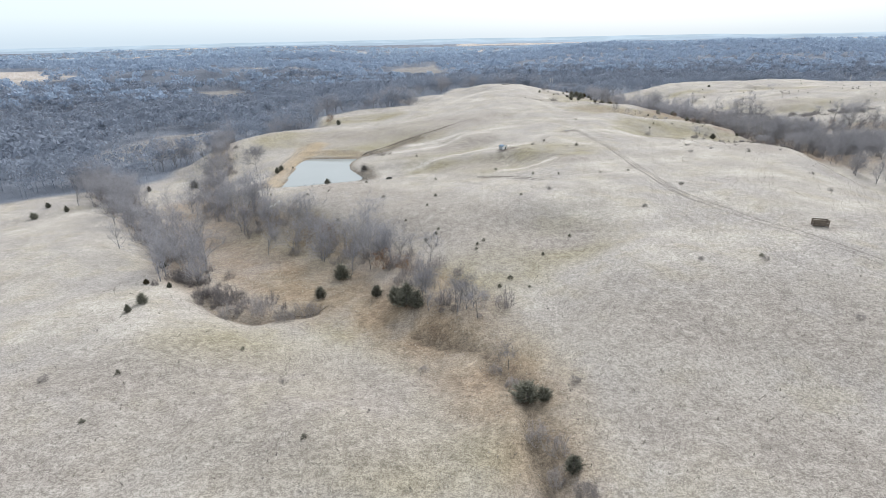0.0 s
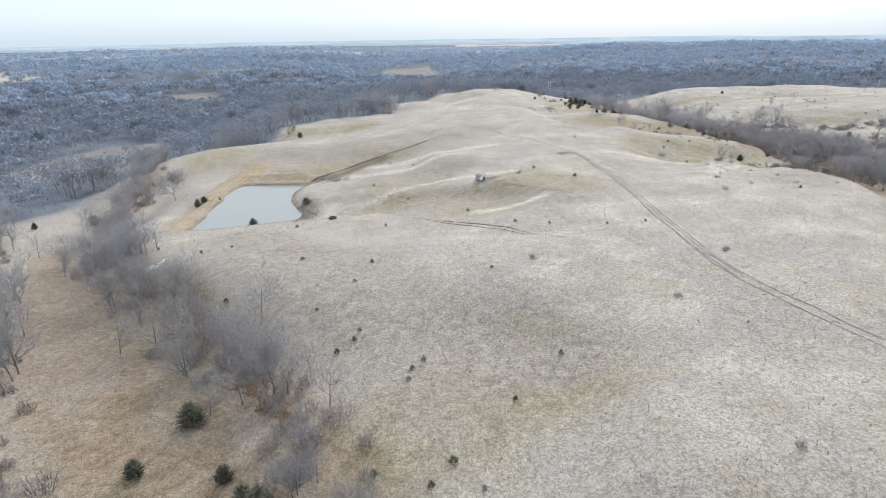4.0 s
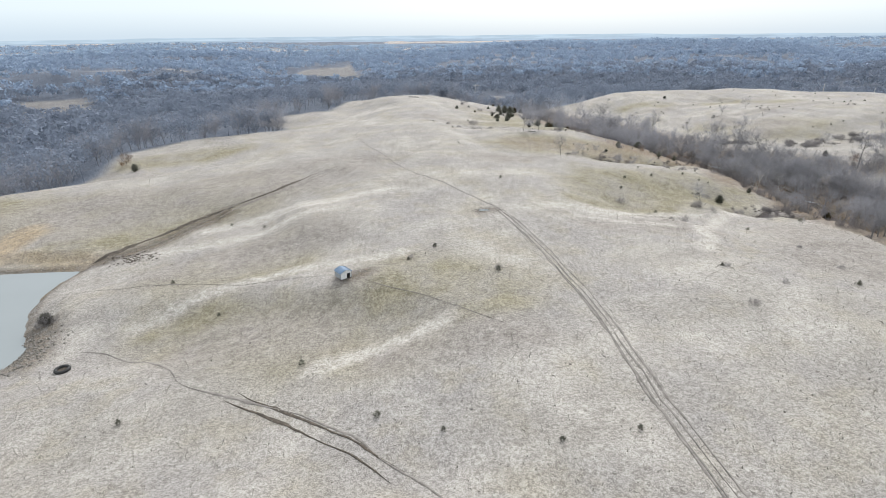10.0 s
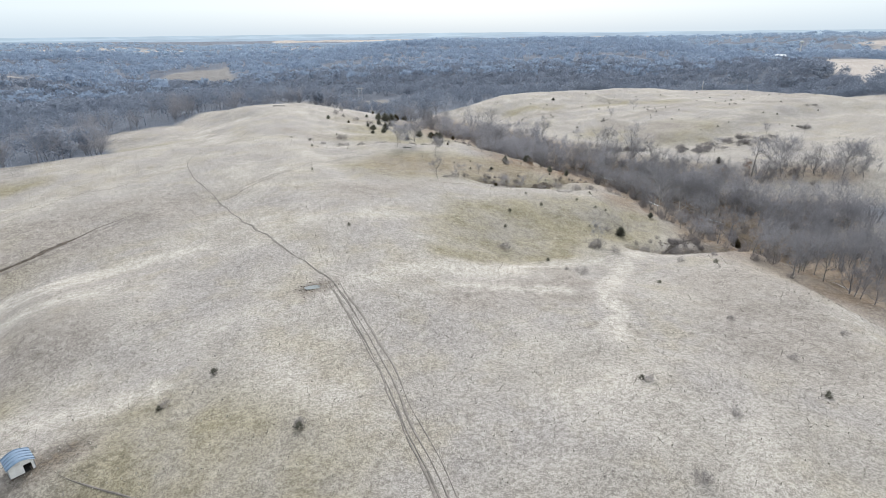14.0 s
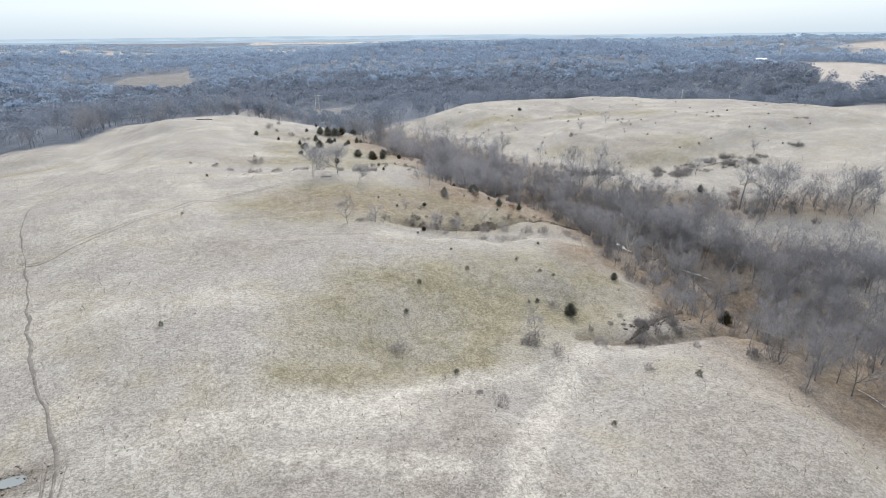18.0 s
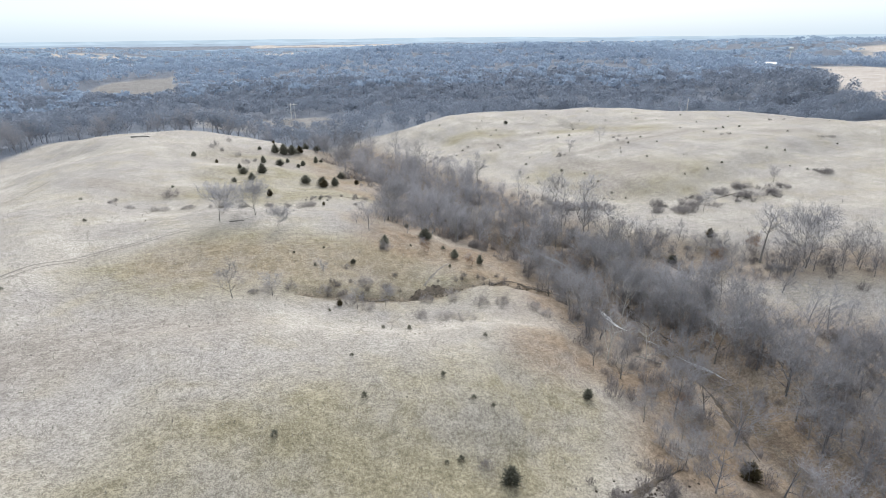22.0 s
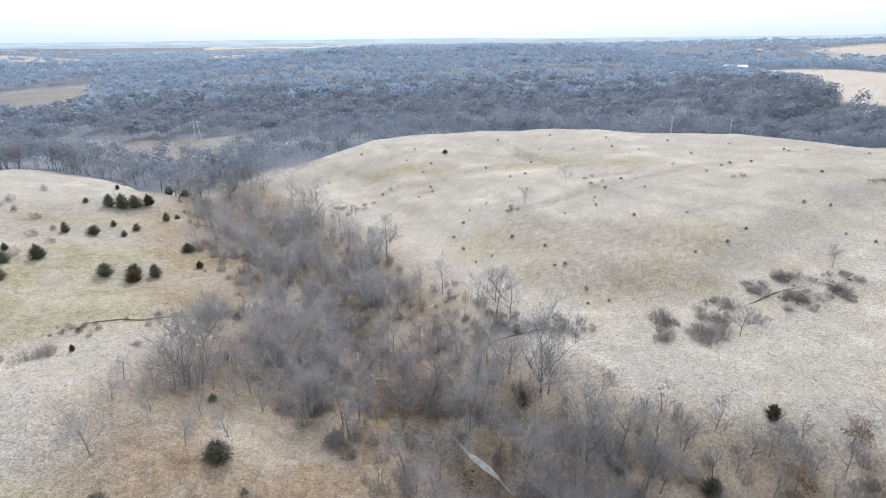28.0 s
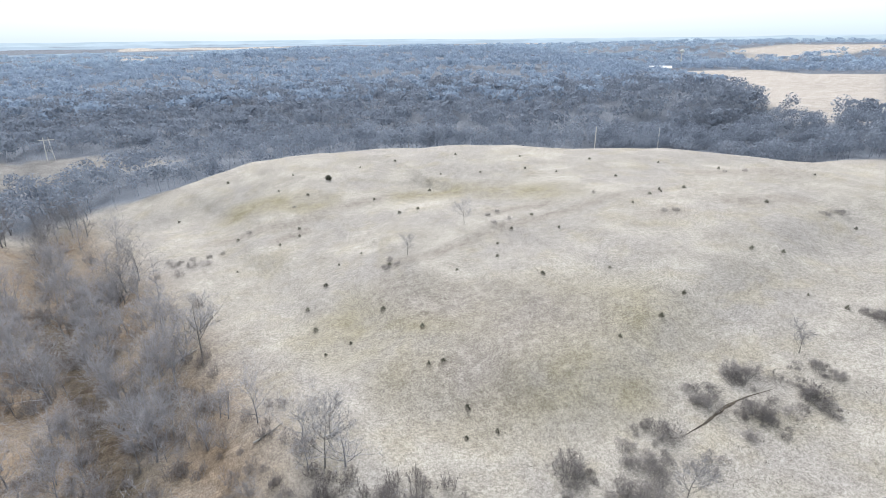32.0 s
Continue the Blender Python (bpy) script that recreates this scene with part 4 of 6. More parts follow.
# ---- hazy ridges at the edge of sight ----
# Haze is given off as emission; the ridge surface itself is black.
def haze_glow_material(name, colour):
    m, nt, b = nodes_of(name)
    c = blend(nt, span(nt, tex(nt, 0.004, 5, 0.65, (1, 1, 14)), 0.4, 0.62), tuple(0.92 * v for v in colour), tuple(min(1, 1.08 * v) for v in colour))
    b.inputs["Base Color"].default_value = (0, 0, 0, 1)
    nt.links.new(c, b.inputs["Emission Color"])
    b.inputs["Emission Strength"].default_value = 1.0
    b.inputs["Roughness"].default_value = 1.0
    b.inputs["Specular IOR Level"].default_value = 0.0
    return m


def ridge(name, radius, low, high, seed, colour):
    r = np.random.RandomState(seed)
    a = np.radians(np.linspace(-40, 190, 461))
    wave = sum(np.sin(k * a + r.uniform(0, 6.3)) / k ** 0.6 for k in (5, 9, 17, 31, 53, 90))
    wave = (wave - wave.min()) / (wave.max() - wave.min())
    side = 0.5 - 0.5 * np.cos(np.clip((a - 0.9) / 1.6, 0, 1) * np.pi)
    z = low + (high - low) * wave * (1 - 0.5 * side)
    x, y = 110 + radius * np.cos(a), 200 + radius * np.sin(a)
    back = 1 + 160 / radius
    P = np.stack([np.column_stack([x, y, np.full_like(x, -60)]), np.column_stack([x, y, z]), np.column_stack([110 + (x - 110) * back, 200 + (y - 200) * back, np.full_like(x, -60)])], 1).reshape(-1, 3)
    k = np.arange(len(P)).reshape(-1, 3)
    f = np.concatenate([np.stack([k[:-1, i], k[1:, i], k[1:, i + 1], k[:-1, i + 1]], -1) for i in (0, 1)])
    return tagged(mesh_object(name, P, f, haze_glow_material(name + "_haze", colour), smooth=True), "pale blue far-off ridge, haze painted as its glow", "backdrop", kind="structure")


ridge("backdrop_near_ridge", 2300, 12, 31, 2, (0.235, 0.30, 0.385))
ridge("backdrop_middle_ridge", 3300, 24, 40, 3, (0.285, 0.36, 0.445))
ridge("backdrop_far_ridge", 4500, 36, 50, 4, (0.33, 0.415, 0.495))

# ---- trees along the creek and the two tree lines ----
def data_of(name, V, F, material):
    me = bpy.data.meshes.new(name)
    me.from_pydata([tuple(v) for v in V], [], F)
    me.materials.append(material)
    return me


TREE_DATA = []
for s, (tall, spread, fork, limbs, branches, twigs, bark) in enumerate((
        (13, 6.2, 0.2, 10, 6, 5, BARK), (11, 6.0, 0.12, 10, 6, 5, BARK), (15, 5.4, 0.3, 10, 6, 5, BARK), (9, 5.6, 0.1, 9, 6, 5, BARK), (12, 7.4, 0.1, 11, 6, 5, BARK),
        (8, 6.6, 0.18, 15, 7, 6, BARK), (17, 4.4, 0.5, 10, 6, 5, BARK), (12, 7.0, 0.15, 10, 6, 4, PALE_BARK))):
    wood, tw = bare_tree_meshes(200 + s, tall, spread, fork, limbs, branches, twigs + 2, 0.038 if s == 5 else 0.027)
    TREE_DATA.append((data_of("trunk", *wood, bark), data_of("crown", *tw, TWIG), tall))


def leaf_clumps(seed, tall, wide, n):
    """Dry leaves hanging in loose, uneven bunches."""
    rng = random.Random(seed)
    V, F = [], []
    for _ in range(16):
        a, h, out = rng.uniform(0, 6.283), rng.uniform(0.25, 0.95), math.sqrt(rng.random())
        c = Vector((wide * 0.42 * out * math.cos(a), wide * 0.42 * out * math.sin(a), tall * (h - 0.25 * out * out)))
        size = rng.uniform(0.3, 0.75)
        for _ in range(n // 16):
            p = c + Vector((rng.gauss(0, size), rng.gauss(0, size), rng.gauss(0, size * 0.7)))
            p.z = max(p.z, 0.1)
            sliver(V, F, p, p + Vector((rng.uniform(-1, 1), rng.uniform(-1, 1), rng.uniform(-1, 0.6))) * 0.26, 0.07, rng)
    return V, F


LIGHT_TREES = []
for s in range(5):
    wood, tw = bare_tree_meshes(230 + s, 12, 5.6 + 0.4 * s, 0.06 + 0.03 * s, 10, 5, 4, 0.035)
    n0 = len(wood[0])
    LIGHT_TREES.append((np.array([tuple(v / 12) for v in wood[0] + tw[0]]), wood[1] + [tuple(i + n0 for i in f) for f in tw[1]]))
LIGHT_TREES = [(V, np.array([t for f in F for t in ((f[0], f[1], f[2]), (f[0], f[2], f[-1]))[:len(f) - 2]])) for V, F in LIGHT_TREES]


LEAVES = data_of("leaves", *leaf_clumps(77, 5.0, 4.4, 1100), BROWN_LEAF)


def bare_tree(x, y, tall, kind, turn, label, group, name="bare_tree", leaves=False):
    top = new(name)
    top.empty_display_size = 0.5
    wood, crown, full = TREE_DATA[kind]
    top.matrix_basis = Matrix.Translation((x, y, ground_z(x, y))) @ Matrix.Rotation(turn, 4, "Z") @ Matrix.Scale(tall / full, 4)
    for nm, me in (("trunk", wood), ("crown", crown)):
        new(nm, me).parent = top
    if leaves:
        o = new("leaves", LEAVES)
        o.parent = top
        o.scale = (full / 5,) * 3
        tagged(o, "clinging dry brown oak leaves")
    return tagged(top, label, "tree", group)


rt = random.Random(5)


def tree_belt(n, line, width, low, high, group, label, keep=lambda x, y: True, gap=5.0):
    v = np.array(line, float)
    seg = np.hypot(*np.diff(v, axis=0).T)
    done, tries = [], 0
    while len(done) < n and tries < n * 30:
        tries += 1
        u = rt.random() * seg.sum()
        i = 0
        while u > seg[i]:
            u -= seg[i]
            i += 1
        p = v[i] + (v[i + 1] - v[i]) * u / seg[i]
        x, y = p[0] + rt.gauss(0, width), p[1] + rt.gauss(0, width)
        if not keep(x, y) or any((x - a) ** 2 + (y - b) ** 2 < gap for a, b in done):
            continue
        done.append((x, y))
        k = rt.choice((0, 1, 2, 3, 4, 0, 1, 3, 7))
        bare_tree(x, y, rt.uniform(low, high), k, rt.uniform(0, 6.283), label + (", pale-barked" if k == 7 else ""), group)


BARE_BANKS = [[(149, 263), (149.5, 251), (152.6, 243.6), (155, 237.2), (150.8, 229.5), (146.5, 233), (143.5, 243), (143.5, 255)], [(151, 297), (155.4, 283.5), (151.5, 270), (147, 283)]]


def off_banks(x, y):
    ok = np.ones(np.shape(x), bool)
    for b in BARE_BANKS:
        ok &= ~inside(x, y, b)
    return ok


def in_bottom(x, y):
    return float(open_land(np.array([x]), np.array([y]))[0]) < 0.7 and all((x - a) ** 2 + (y - b) ** 2 > r * r for a, b, r in ((143, 295, 5), (152, 322, 5))) and float(along(np.array([x]), np.array([y]), CREEK)[0][0]) > 5 and bool(off_banks(np.array([x]), np.array([y]))[0])


def joined_trees(name, n, line, width, low, high, seed, keep, material, label):
    """Trees too many to count one by one, joined."""
    r = np.random.RandomState(seed)
    v = np.array(line, float)
    seg = np.hypot(*np.diff(v, axis=0).T)
    k = r.choice(len(seg), n, p=seg / seg.sum())
    t = r.random_sample(n)[:, None]
    p = v[k] * (1 - t) + v[k + 1] * t + r.normal(0, width, (n, 2))
    p = p[keep(p[:, 0], p[:, 1])]
    V, F = stamp(LIGHT_TREES, np.column_stack([p, surface_z(p[:, 0], p[:, 1]), r.uniform(low, high, len(p))]), r)
    return tagged(mesh_object(name, V, F, material), label, "woods", kind="stuff")


KNOLLS = [(152, 322, 5), (158, 318, 4), (163, 312.5, 4), (171, 306, 4.5), (131, 345, 5), (137, 349, 4), (143, 295, 5), (176, 302, 5)]


def off_knolls(x, y):
    ok = off_banks(x, y)
    for a, b, r in KNOLLS:
        ok &= np.hypot(x - a, y - b) > r
    return ok


wooded = lambda x, y: (open_land(x, y) < 0.5) & (along(x, y, CREEK)[0] > 5) & off_knolls(x, y)

joined_trees("draw_head_woods", 16, [(-5, 81), (0, 75), (4, 71)], 1.6, 3, 5, 17, lambda x, y: x < 1e9, TWIG, "leafless grey trees at the head of the draw")
joined_trees("creek_bend_woods", 60, CREEK[4:11], 8, 4, 7.5, 18, wooded, TWIG, "leafless grey young trees along the creek")
tree_belt(128, CREEK[4:13], 10, 4, 9, "trees along the creek", "leafless grey tree on the wooded creek bottom", in_bottom)
tree_belt(10, [(137, 198), (139, 207)], 3, 5, 8, "trees along the creek", "leafless grey tree on the wooded creek bottom", in_bottom)
tree_belt(14, [(129, 222), (139, 232)], 2.5, 2.5, 4.5, "trees along the creek", "low leafless grey tree at the foot of the slope", in_bottom, 3)
tree_belt(16, [(160, 240), (157, 264)], 4, 5, 9, "trees along the creek", "leafless grey tree on the wooded creek bottom", in_bottom)


joined_trees("creek_woods", 210, CREEK[11:18], 12, 5, 9, 3, wooded, TWIG, "leafless grey woods along the creek")
joined_trees("creek_woods_north", 90, CREEK[15:19], 13, 6, 10, 27, wooded, TWIG, "leafless grey woods along the creek")
joined_trees("creek_woods_below", 95, CREEK[12:17], 9, 3.5, 7, 23, lambda x, y: (open_land(x, y) < 0.6) & (along(x, y, CREEK)[0] > 2) & off_knolls(x, y), TWIG, "tangled leafless grey young trees along the creek")
joined_trees("bottom_edge_woods", 45, [(119, 304), (124, 314), (130, 326)], 5, 2.5, 6, 31, lambda x, y: along(x, y, CREEK)[0] > 9, TWIG, "tangled leafless grey young trees at the pasture edge")
joined_trees("creek_woods_upstream", 110, CREEK[0:4], 11, 4.5, 8, 4, wooded, TWIG, "leafless grey woods along the creek")
joined_trees("creek_bottom_woods", 115, [(147, 193), (152, 208), (163, 220), (176, 230)], 6.5, 4.5, 8.5, 14, wooded, TWIG, "leafless grey woods on the creek bottom")
joined_trees("side_branch_brush", 90, [(166, 284), (176, 273), (186, 265), (198, 255), (212, 244)], 4.5, 2.5, 6, 19, lambda x, y: (along(x, y, [(150, 292), (150, 250)])[0] > 30), TWIG, "low leafless grey trees along a side branch")
joined_trees("creek_fork_woods", 40, [(160, 250), (170, 238), (180, 228)], 6, 4, 8, 29, lambda x, y: along(x, y, CREEK)[0] > 9, TWIG, "leafless grey trees on the creek bottom")
joined_trees("side_branch_woods", 50, [(158, 236), (180, 212), (200, 185), (225, 140)], 8, 6, 11, 6, wooded, TWIG, "leafless grey woods along a side branch")
joined_trees("west_wood_edge", 170, [(-120, 226), (-105, 243), (-91, 260), (-81, 272), (-76, 291), (-78, 316), (-58, 342), (-31, 354), (-20, 358), (-28, 376), (-44, 394), (-32, 414), (-4, 418), (4, 446), (30, 470), (64, 474), (100, 456)], 7, 7, 12, 7, wooded, TWIG, "leafless grey woods at the pasture edge")
joined_trees("draw_woods", 110, WOODLINES[0][3:], 3.8, 5, 9, 15, lambda x, y: x < 1e9, TWIG, "leafless grey trees crowding the draw")
joined_trees("field_edge_woods", 115, WOODLINES[1][1:], 4.4, 5, 9, 16, lambda x, y: x < 1e9, TWIG, "leafless grey trees crowding the draw")
tree_belt(34, WOODLINES[0][3:], 2.6, 4.5, 8, "trees along the draw", "leafless grey tree in the fence-line thicket", gap=3)
tree_belt(34, WOODLINES[1][1:], 3.0, 4.5, 8.5, "trees along the draw", "leafless grey tree in the fence-line thicket", gap=3)
# the wide oaks on the spur, and single trees that stand clear
for x, y, tall, kind, lab in (
        (80.7, 302.6, 6.4, 5, "wide-crowned leafless oak alone on the pasture spur"), (87.8, 306.7, 6.0, 5, "wide-crowned leafless oak alone on the pasture spur"), (92.2, 297.3, 3.6, 5, "small leafless oak on the pasture spur"),
        (84, 268, 5.6, 1, "small leafless tree beside the dry gully"), (90, 268, 4.0, 3, "small leafless tree beside the dry gully"), (108, 266, 3.6, 3, "small leafless tree beside the dry gully"),
        (103, 264.8, 3.6, 3, "small leafless tree beside the dry gully"), (99, 276, 3.0, 3, "small leafless tree in the grass"), (101.5, 216.5, 4.4, 3, "small leafless tree at the head of the draw"),
        (189.7, 265, 16.5, 6, "tall slender leafless cottonwood by the creek"), (164.2, 283, 10.5, 4, "broad leafless tree by the creek"), (167.8, 281.5, 9, 1, "leafless tree by the creek"),
        (165, 295, 13, 4, "broad leafless tree by the creek"), (169, 316.6, 8.5, 1, "leafless tree at the pasture edge"), (195.5, 260, 8.5, 5, "leafless tree at the pasture edge"), (192.5, 257, 8.5, 4, "leafless tree at the pasture edge"),
        (199.5, 252, 8, 4, "leafless tree at the pasture edge"), (205, 247, 8.5, 5, "leafless tree at the pasture edge"), (118.9, 312, 9.5, 4, "leaning leafless tree at the wood edge"), (121.5, 318, 8, 5, "wide leafless tree at the wood edge"), (127, 310, 7, 1, "leafless tree at the wood edge"), (129, 322, 7.5, 4, "leafless tree at the wood edge"), (159, 352, 12, 2, "leafless tree at the wood edge"),
        (216.9, 367.5, 5.2, 3, "small leafless tree on the grassy hill"), (199.8, 361, 4.2, 3, "small leafless tree on the grassy hill"), (171, 321, 6.5, 1, "leafless tree at the pasture edge"),
        (200, 293, 5.2, 3, "thin leafless tree in the thicket"), (232.8, 301.5, 4.4, 3, "thin leafless tree in the thicket"), (-52.4, 107, 10.5, 4, "tall leafless tree in the draw"),
        (-129.4, 227.7, 9.5, 0, "leafless tree beside the field"), (-119.8, 233.6, 9.5, 4, "leafless tree beside the field"), (-68.6, 191.3, 6.5, 5, "round leafless tree below the pond dam"), (7.6, 57, 3.4, 3, "thin leafless sapling in the gully"),
        (156, 243, 9, 7, "pale-barked leafless sycamore over the creek"), (-3, 90, 5.5, 1, "leafless tree in the draw"), (2, 74, 5.5, 0, "leafless tree in the draw"), (4.5, 70, 5, 1, "leafless tree in the draw")):
    bare_tree(x, y, tall, kind, rt.uniform(0, 6.283), lab, "single trees")
for x, y, tall in ((-26, 112, 4.6), (-12, 93, 4.2), (183, 270, 4.2), (193.6, 271.2, 4.0), (140, 231, 3.0), (-8, 88, 3.6), (121, 287, 2.6), (129, 281, 2.2), (150, 303, 4), (-62, 296, 5)):
    bare_tree(x, y, tall, 3, rt.uniform(0, 6.283), "oak still holding dry brown leaves", "single trees", "leafy_oak", True)

# ---- cedars ----
CEDARS = [data_of("red_cedar", *cedar_mesh(300 + s, 2.0, 2.3 - 0.25 * s, 330), CEDAR) for s in range(4)]
CEDARS.append(data_of("red_cedar", *cedar_mesh(310, 2.0, 1.9, 330), CEDAR_BROWN))
SEEDLINGS = [data_of("red_cedar", *cedar_mesh(320 + s, 2.0, 2.2, 120), CEDAR) for s in range(3)]
V, F = [], []
tube(V, F, [Vector((0, 0, -0.1)), Vector((0.02, 0, 0.6)), Vector((0, 0.02, 1.5))], [0.07, 0.05, 0.015], 6)
STEM = data_of("trunk", V, F, BARK)
rc = random.Random(9)


def red_cedar(x, y, tall, label, group):
    k = 4 if rc.random() < 0.15 else rc.randrange(4)
    top = new("red_cedar", CEDARS[k] if tall > 1 else SEEDLINGS[k % 3])
    w = rc.uniform(1.2, 1.75) if y > 330 else rc.uniform(1.05, 1.5)
    top.matrix_basis = Matrix.Translation((x, y, ground_z(x, y) - 0.03)) @ Matrix.Rotation(rc.uniform(0, 6.28), 4, "Z") @ Matrix.Diagonal((w * tall / 2, w * tall / 2, tall / 2, 1))
    if tall > 1.4:
        new("trunk", STEM).parent = top
    return tagged(top, label, "cedar", group)


SOUTH_CEDARS = [(-112, 138, 2.2), (-115, 148, 1.9), (-107, 144, 2.2), (-58, 100, 1.9), (-48.4, 75.6, 2.2), (-48.8, 72.2, 1.5), (-53.4, 85.8, 1.2), (-49.2, 85.5, 1.2), (-28, 182.3, 2.2), (-22.2, 83.8, 2.6), (-6.5, 76.2, 4.2), (-8.4, 77.6, 3.6), (-4.8, 74.6, 3.4), (8.8, 49.4, 3.0), (10.4, 48.4, 2.2), (-20, 92, 3.6), (-103, 180, 2.4), (-89, 184.5, 3.6), (-56.4, 288.5, 3.2), (-59, 184.2, 2.6), (-58.4, 187.4, 2.2), (-54.8, 189.2, 0.9), (-38, 167.6, 2.2), (-12, 82, 2.6), (11, 37, 1.8)]
EAST_CEDARS = [(111.3, 223.2, 2.6), (126.9, 233.6, 1.6), (113, 288.8, 2.5), (126.8, 284.3, 2.3), (131.8, 282.3, 2.3), (123.2, 294, 2.8), (105.1, 281, 1.1), (100.3, 265.8, 1.2), (122.4, 307.3, 1.3), (124.1, 319.7, 1.6), (125.6, 288.3, 1.0), (103.9, 328, 1.0), (123.5, 293.4, 2.2), (112, 286.5, 1.2), (139.5, 219.5, 2.8), (173.9, 273.1, 2.4), (161.8, 294.7, 2.8), (166.3, 279.4, 1.4), (202.6, 425, 1.8), (187, 277, 2.6), (158, 262, 1.6)]
NORTH_CEDARS = [(109.7, 401.5, 3.0), (104, 390, 2.4), (86.5, 354.5, 2.6), (119.2, 362, 2.0), (116, 376.5, 2.6), (91.2, 332.6, 2.2), (104.2, 322.4, 1.2), (67.4, 390, 2.0), (81.6, 352.9, 1.7), (75.3, 379.5, 1.4), (82.7, 371.2, 2.0), (89.1, 413.5, 1.6), (94.9, 427.5, 1.7), (98.7, 392.4, 1.8), (102, 384.6, 1.8), (112, 405, 1.6)]
for x, y, wide in ((99.8, 411.8, 12), (110.6, 432, 6), (92.9, 384.7, 7), (86.8, 365.8, 7), (105, 357, 6.5), (109.5, 355.4, 4.5)):
    n = max(2, round(wide / 2.8))
    for k in range(n):
        NORTH_CEDARS.append((x + wide * 0.4 * (k / (n - 1) * 2 - 1), y + rc.uniform(-1.4, 1.4), rc.uniform(2.6, 3.6) * (1.4 if wide > 10 else 1)))
for group, rows in (("cedars round the pond and draw", SOUTH_CEDARS), ("cedars on the east slopes", EAST_CEDARS), ("cedars on the north spur", NORTH_CEDARS)):
    for x, y, tall in rows:
        red_cedar(x, y, tall * 0.95, "dark green bushy cedar standing in dry grass" if tall > 1.7 else "small dark green cedar standing in dry grass", group)
SEEDLINGS_SOUTH = [(-2.4, 124), (5.9, 94.9), (-8.7, 110), (23.8, 96.7), (-13.8, 40.4), (-37.4, 44), (-28, 62.6), (-39.4, 53.6), (10.5, 80.5), (13.2, 77.3), (-36, 134.6), (49.7, 77.8), (42.7, 173.1), (15.2, 157.5), (-15.6, 129.5), (-30.9, 136.7), (-48, 141.6), (-2.1, 102), (-4.1, 100.2), (7.2, 96.2), (5.6, 92.9), (17.3, 88.5), (8.5, 77.9), (3.1, 79.7), (-4.2, 116.9), (17, 116.1), (29.6, 181.4), (24.3, 144.8), (40.6, 137), (30.5, 140.9), (-1.6, 103.7), (-25.2, 117.7), (-29.3, 118.1), (0.3, 176.2), (34.4, 185.7), (-10, 187.5), (-23.7, 156.2), (-2.8, 150), (-0.5, 216.7), (-8.7, 221.4)]
SEEDLINGS_EAST = [(47.8, 137.1), (93.1, 162.7), (105.5, 226.1), (107.1, 226.3), (85.3, 224.8), (89.3, 231.7), (111.1, 233), (112.9, 231.6), (108.9, 237.6), (98.4, 264), (99, 244.3), (99.1, 236.3), (118.4, 247.2), (116, 201.4), (54.4, 224.7), (100.4, 196.8), (94.5, 285.2), (97.9, 279.9), (54.2, 309.3), (55.1, 331.8), (51.6, 275.4), (88.1, 211.7), (100.3, 286.8), (110.1, 258.4), (105.8, 257.8), (118.4, 288.4), (124.1, 279.3), (48.5, 329), (66, 345), (76.6, 169.9)]
SEEDLINGS_HILL = [(176.2, 340.8), (188.6, 347.1), (191.4, 337), (187.6, 327.1), (189.6, 326.4), (188, 316.8), (185.3, 312.4), (189.1, 311.4), (213.1, 315.8), (215.3, 336.8), (226.3, 331.7), (214.2, 349.7), (179.7, 388.8), (205.2, 350), (177.6, 356.8), (184.9, 391.3), (182.9, 363), (266, 356.3), (252.7, 352), (208.6, 402.6), (187.2, 423.8), (217.5, 354.7), (231.3, 351.9), (301, 339.5), (278.5, 318.2), (255.9, 318.8), (223.8, 358.7), (208.9, 385.9), (213.1, 383.9), (193.6, 415.5), (185.9, 395.5), (169, 383.4), (194, 434.3), (230.8, 405.2), (240.5, 398.8), (252.6, 393.4)]
SEEDLINGS_CREST = [(257.4, 385.1), (268.4, 373.2), (223.7, 398.5), (231.2, 361.5), (261.2, 354.8), (264.4, 354.3), (270.7, 352.9), (251.3, 322), (273.9, 334.2), (247.3, 309), (229.8, 318.7), (222.1, 316.3), (247.9, 303.5), (187.9, 370), (193.2, 370.6), (195.3, 359.9), (177, 349.3), (180.6, 341.5), (276, 392), (243, 418), (215, 431), (226, 428), (259, 405), (288, 376), (296, 362), (310, 352), (172, 402), (160, 431), (176, 446)]
for group, rows in (("cedar seedlings on the south pasture", SEEDLINGS_SOUTH), ("cedar seedlings on the east slopes", SEEDLINGS_EAST), ("cedar seedlings on the far hill", SEEDLINGS_HILL), ("cedar seedlings on the hill crest", SEEDLINGS_CREST)):
    for x, y in rows:
        red_cedar(x, y, rc.uniform(0.55, 0.95), "knee-high dark cedar seedling in the pasture", group)

# ---- brush ----
BUSH = let_light_through(surface("bush_twigs", (0.19, 0.178, 0.178), (0.32, 0.303, 0.303), 0.8, relief=0.0, vary=0.3), 0.42)
SHRUBS = [data_of("shrub", *scrub_mesh(400 + s, 2.0, 2.8, 70, 10, 0.013), BUSH) for s in range(5)]
rb = random.Random(21)


def shrub(x, y, tall, wide=1.2, label="leafless grey-brown brush in the grass", group="brush on the pasture"):
    o = new("shrub", SHRUBS[rb.randrange(5)])
    o.matrix_basis = Matrix.Translation((x, y, ground_z(x, y))) @ Matrix.Rotation(rb.uniform(0, 6.28), 4, "Z") @ Matrix.Diagonal((wide * tall / 2, wide * tall / 2, tall / 2, 1))
    return tagged(o, label, "shrub", group)


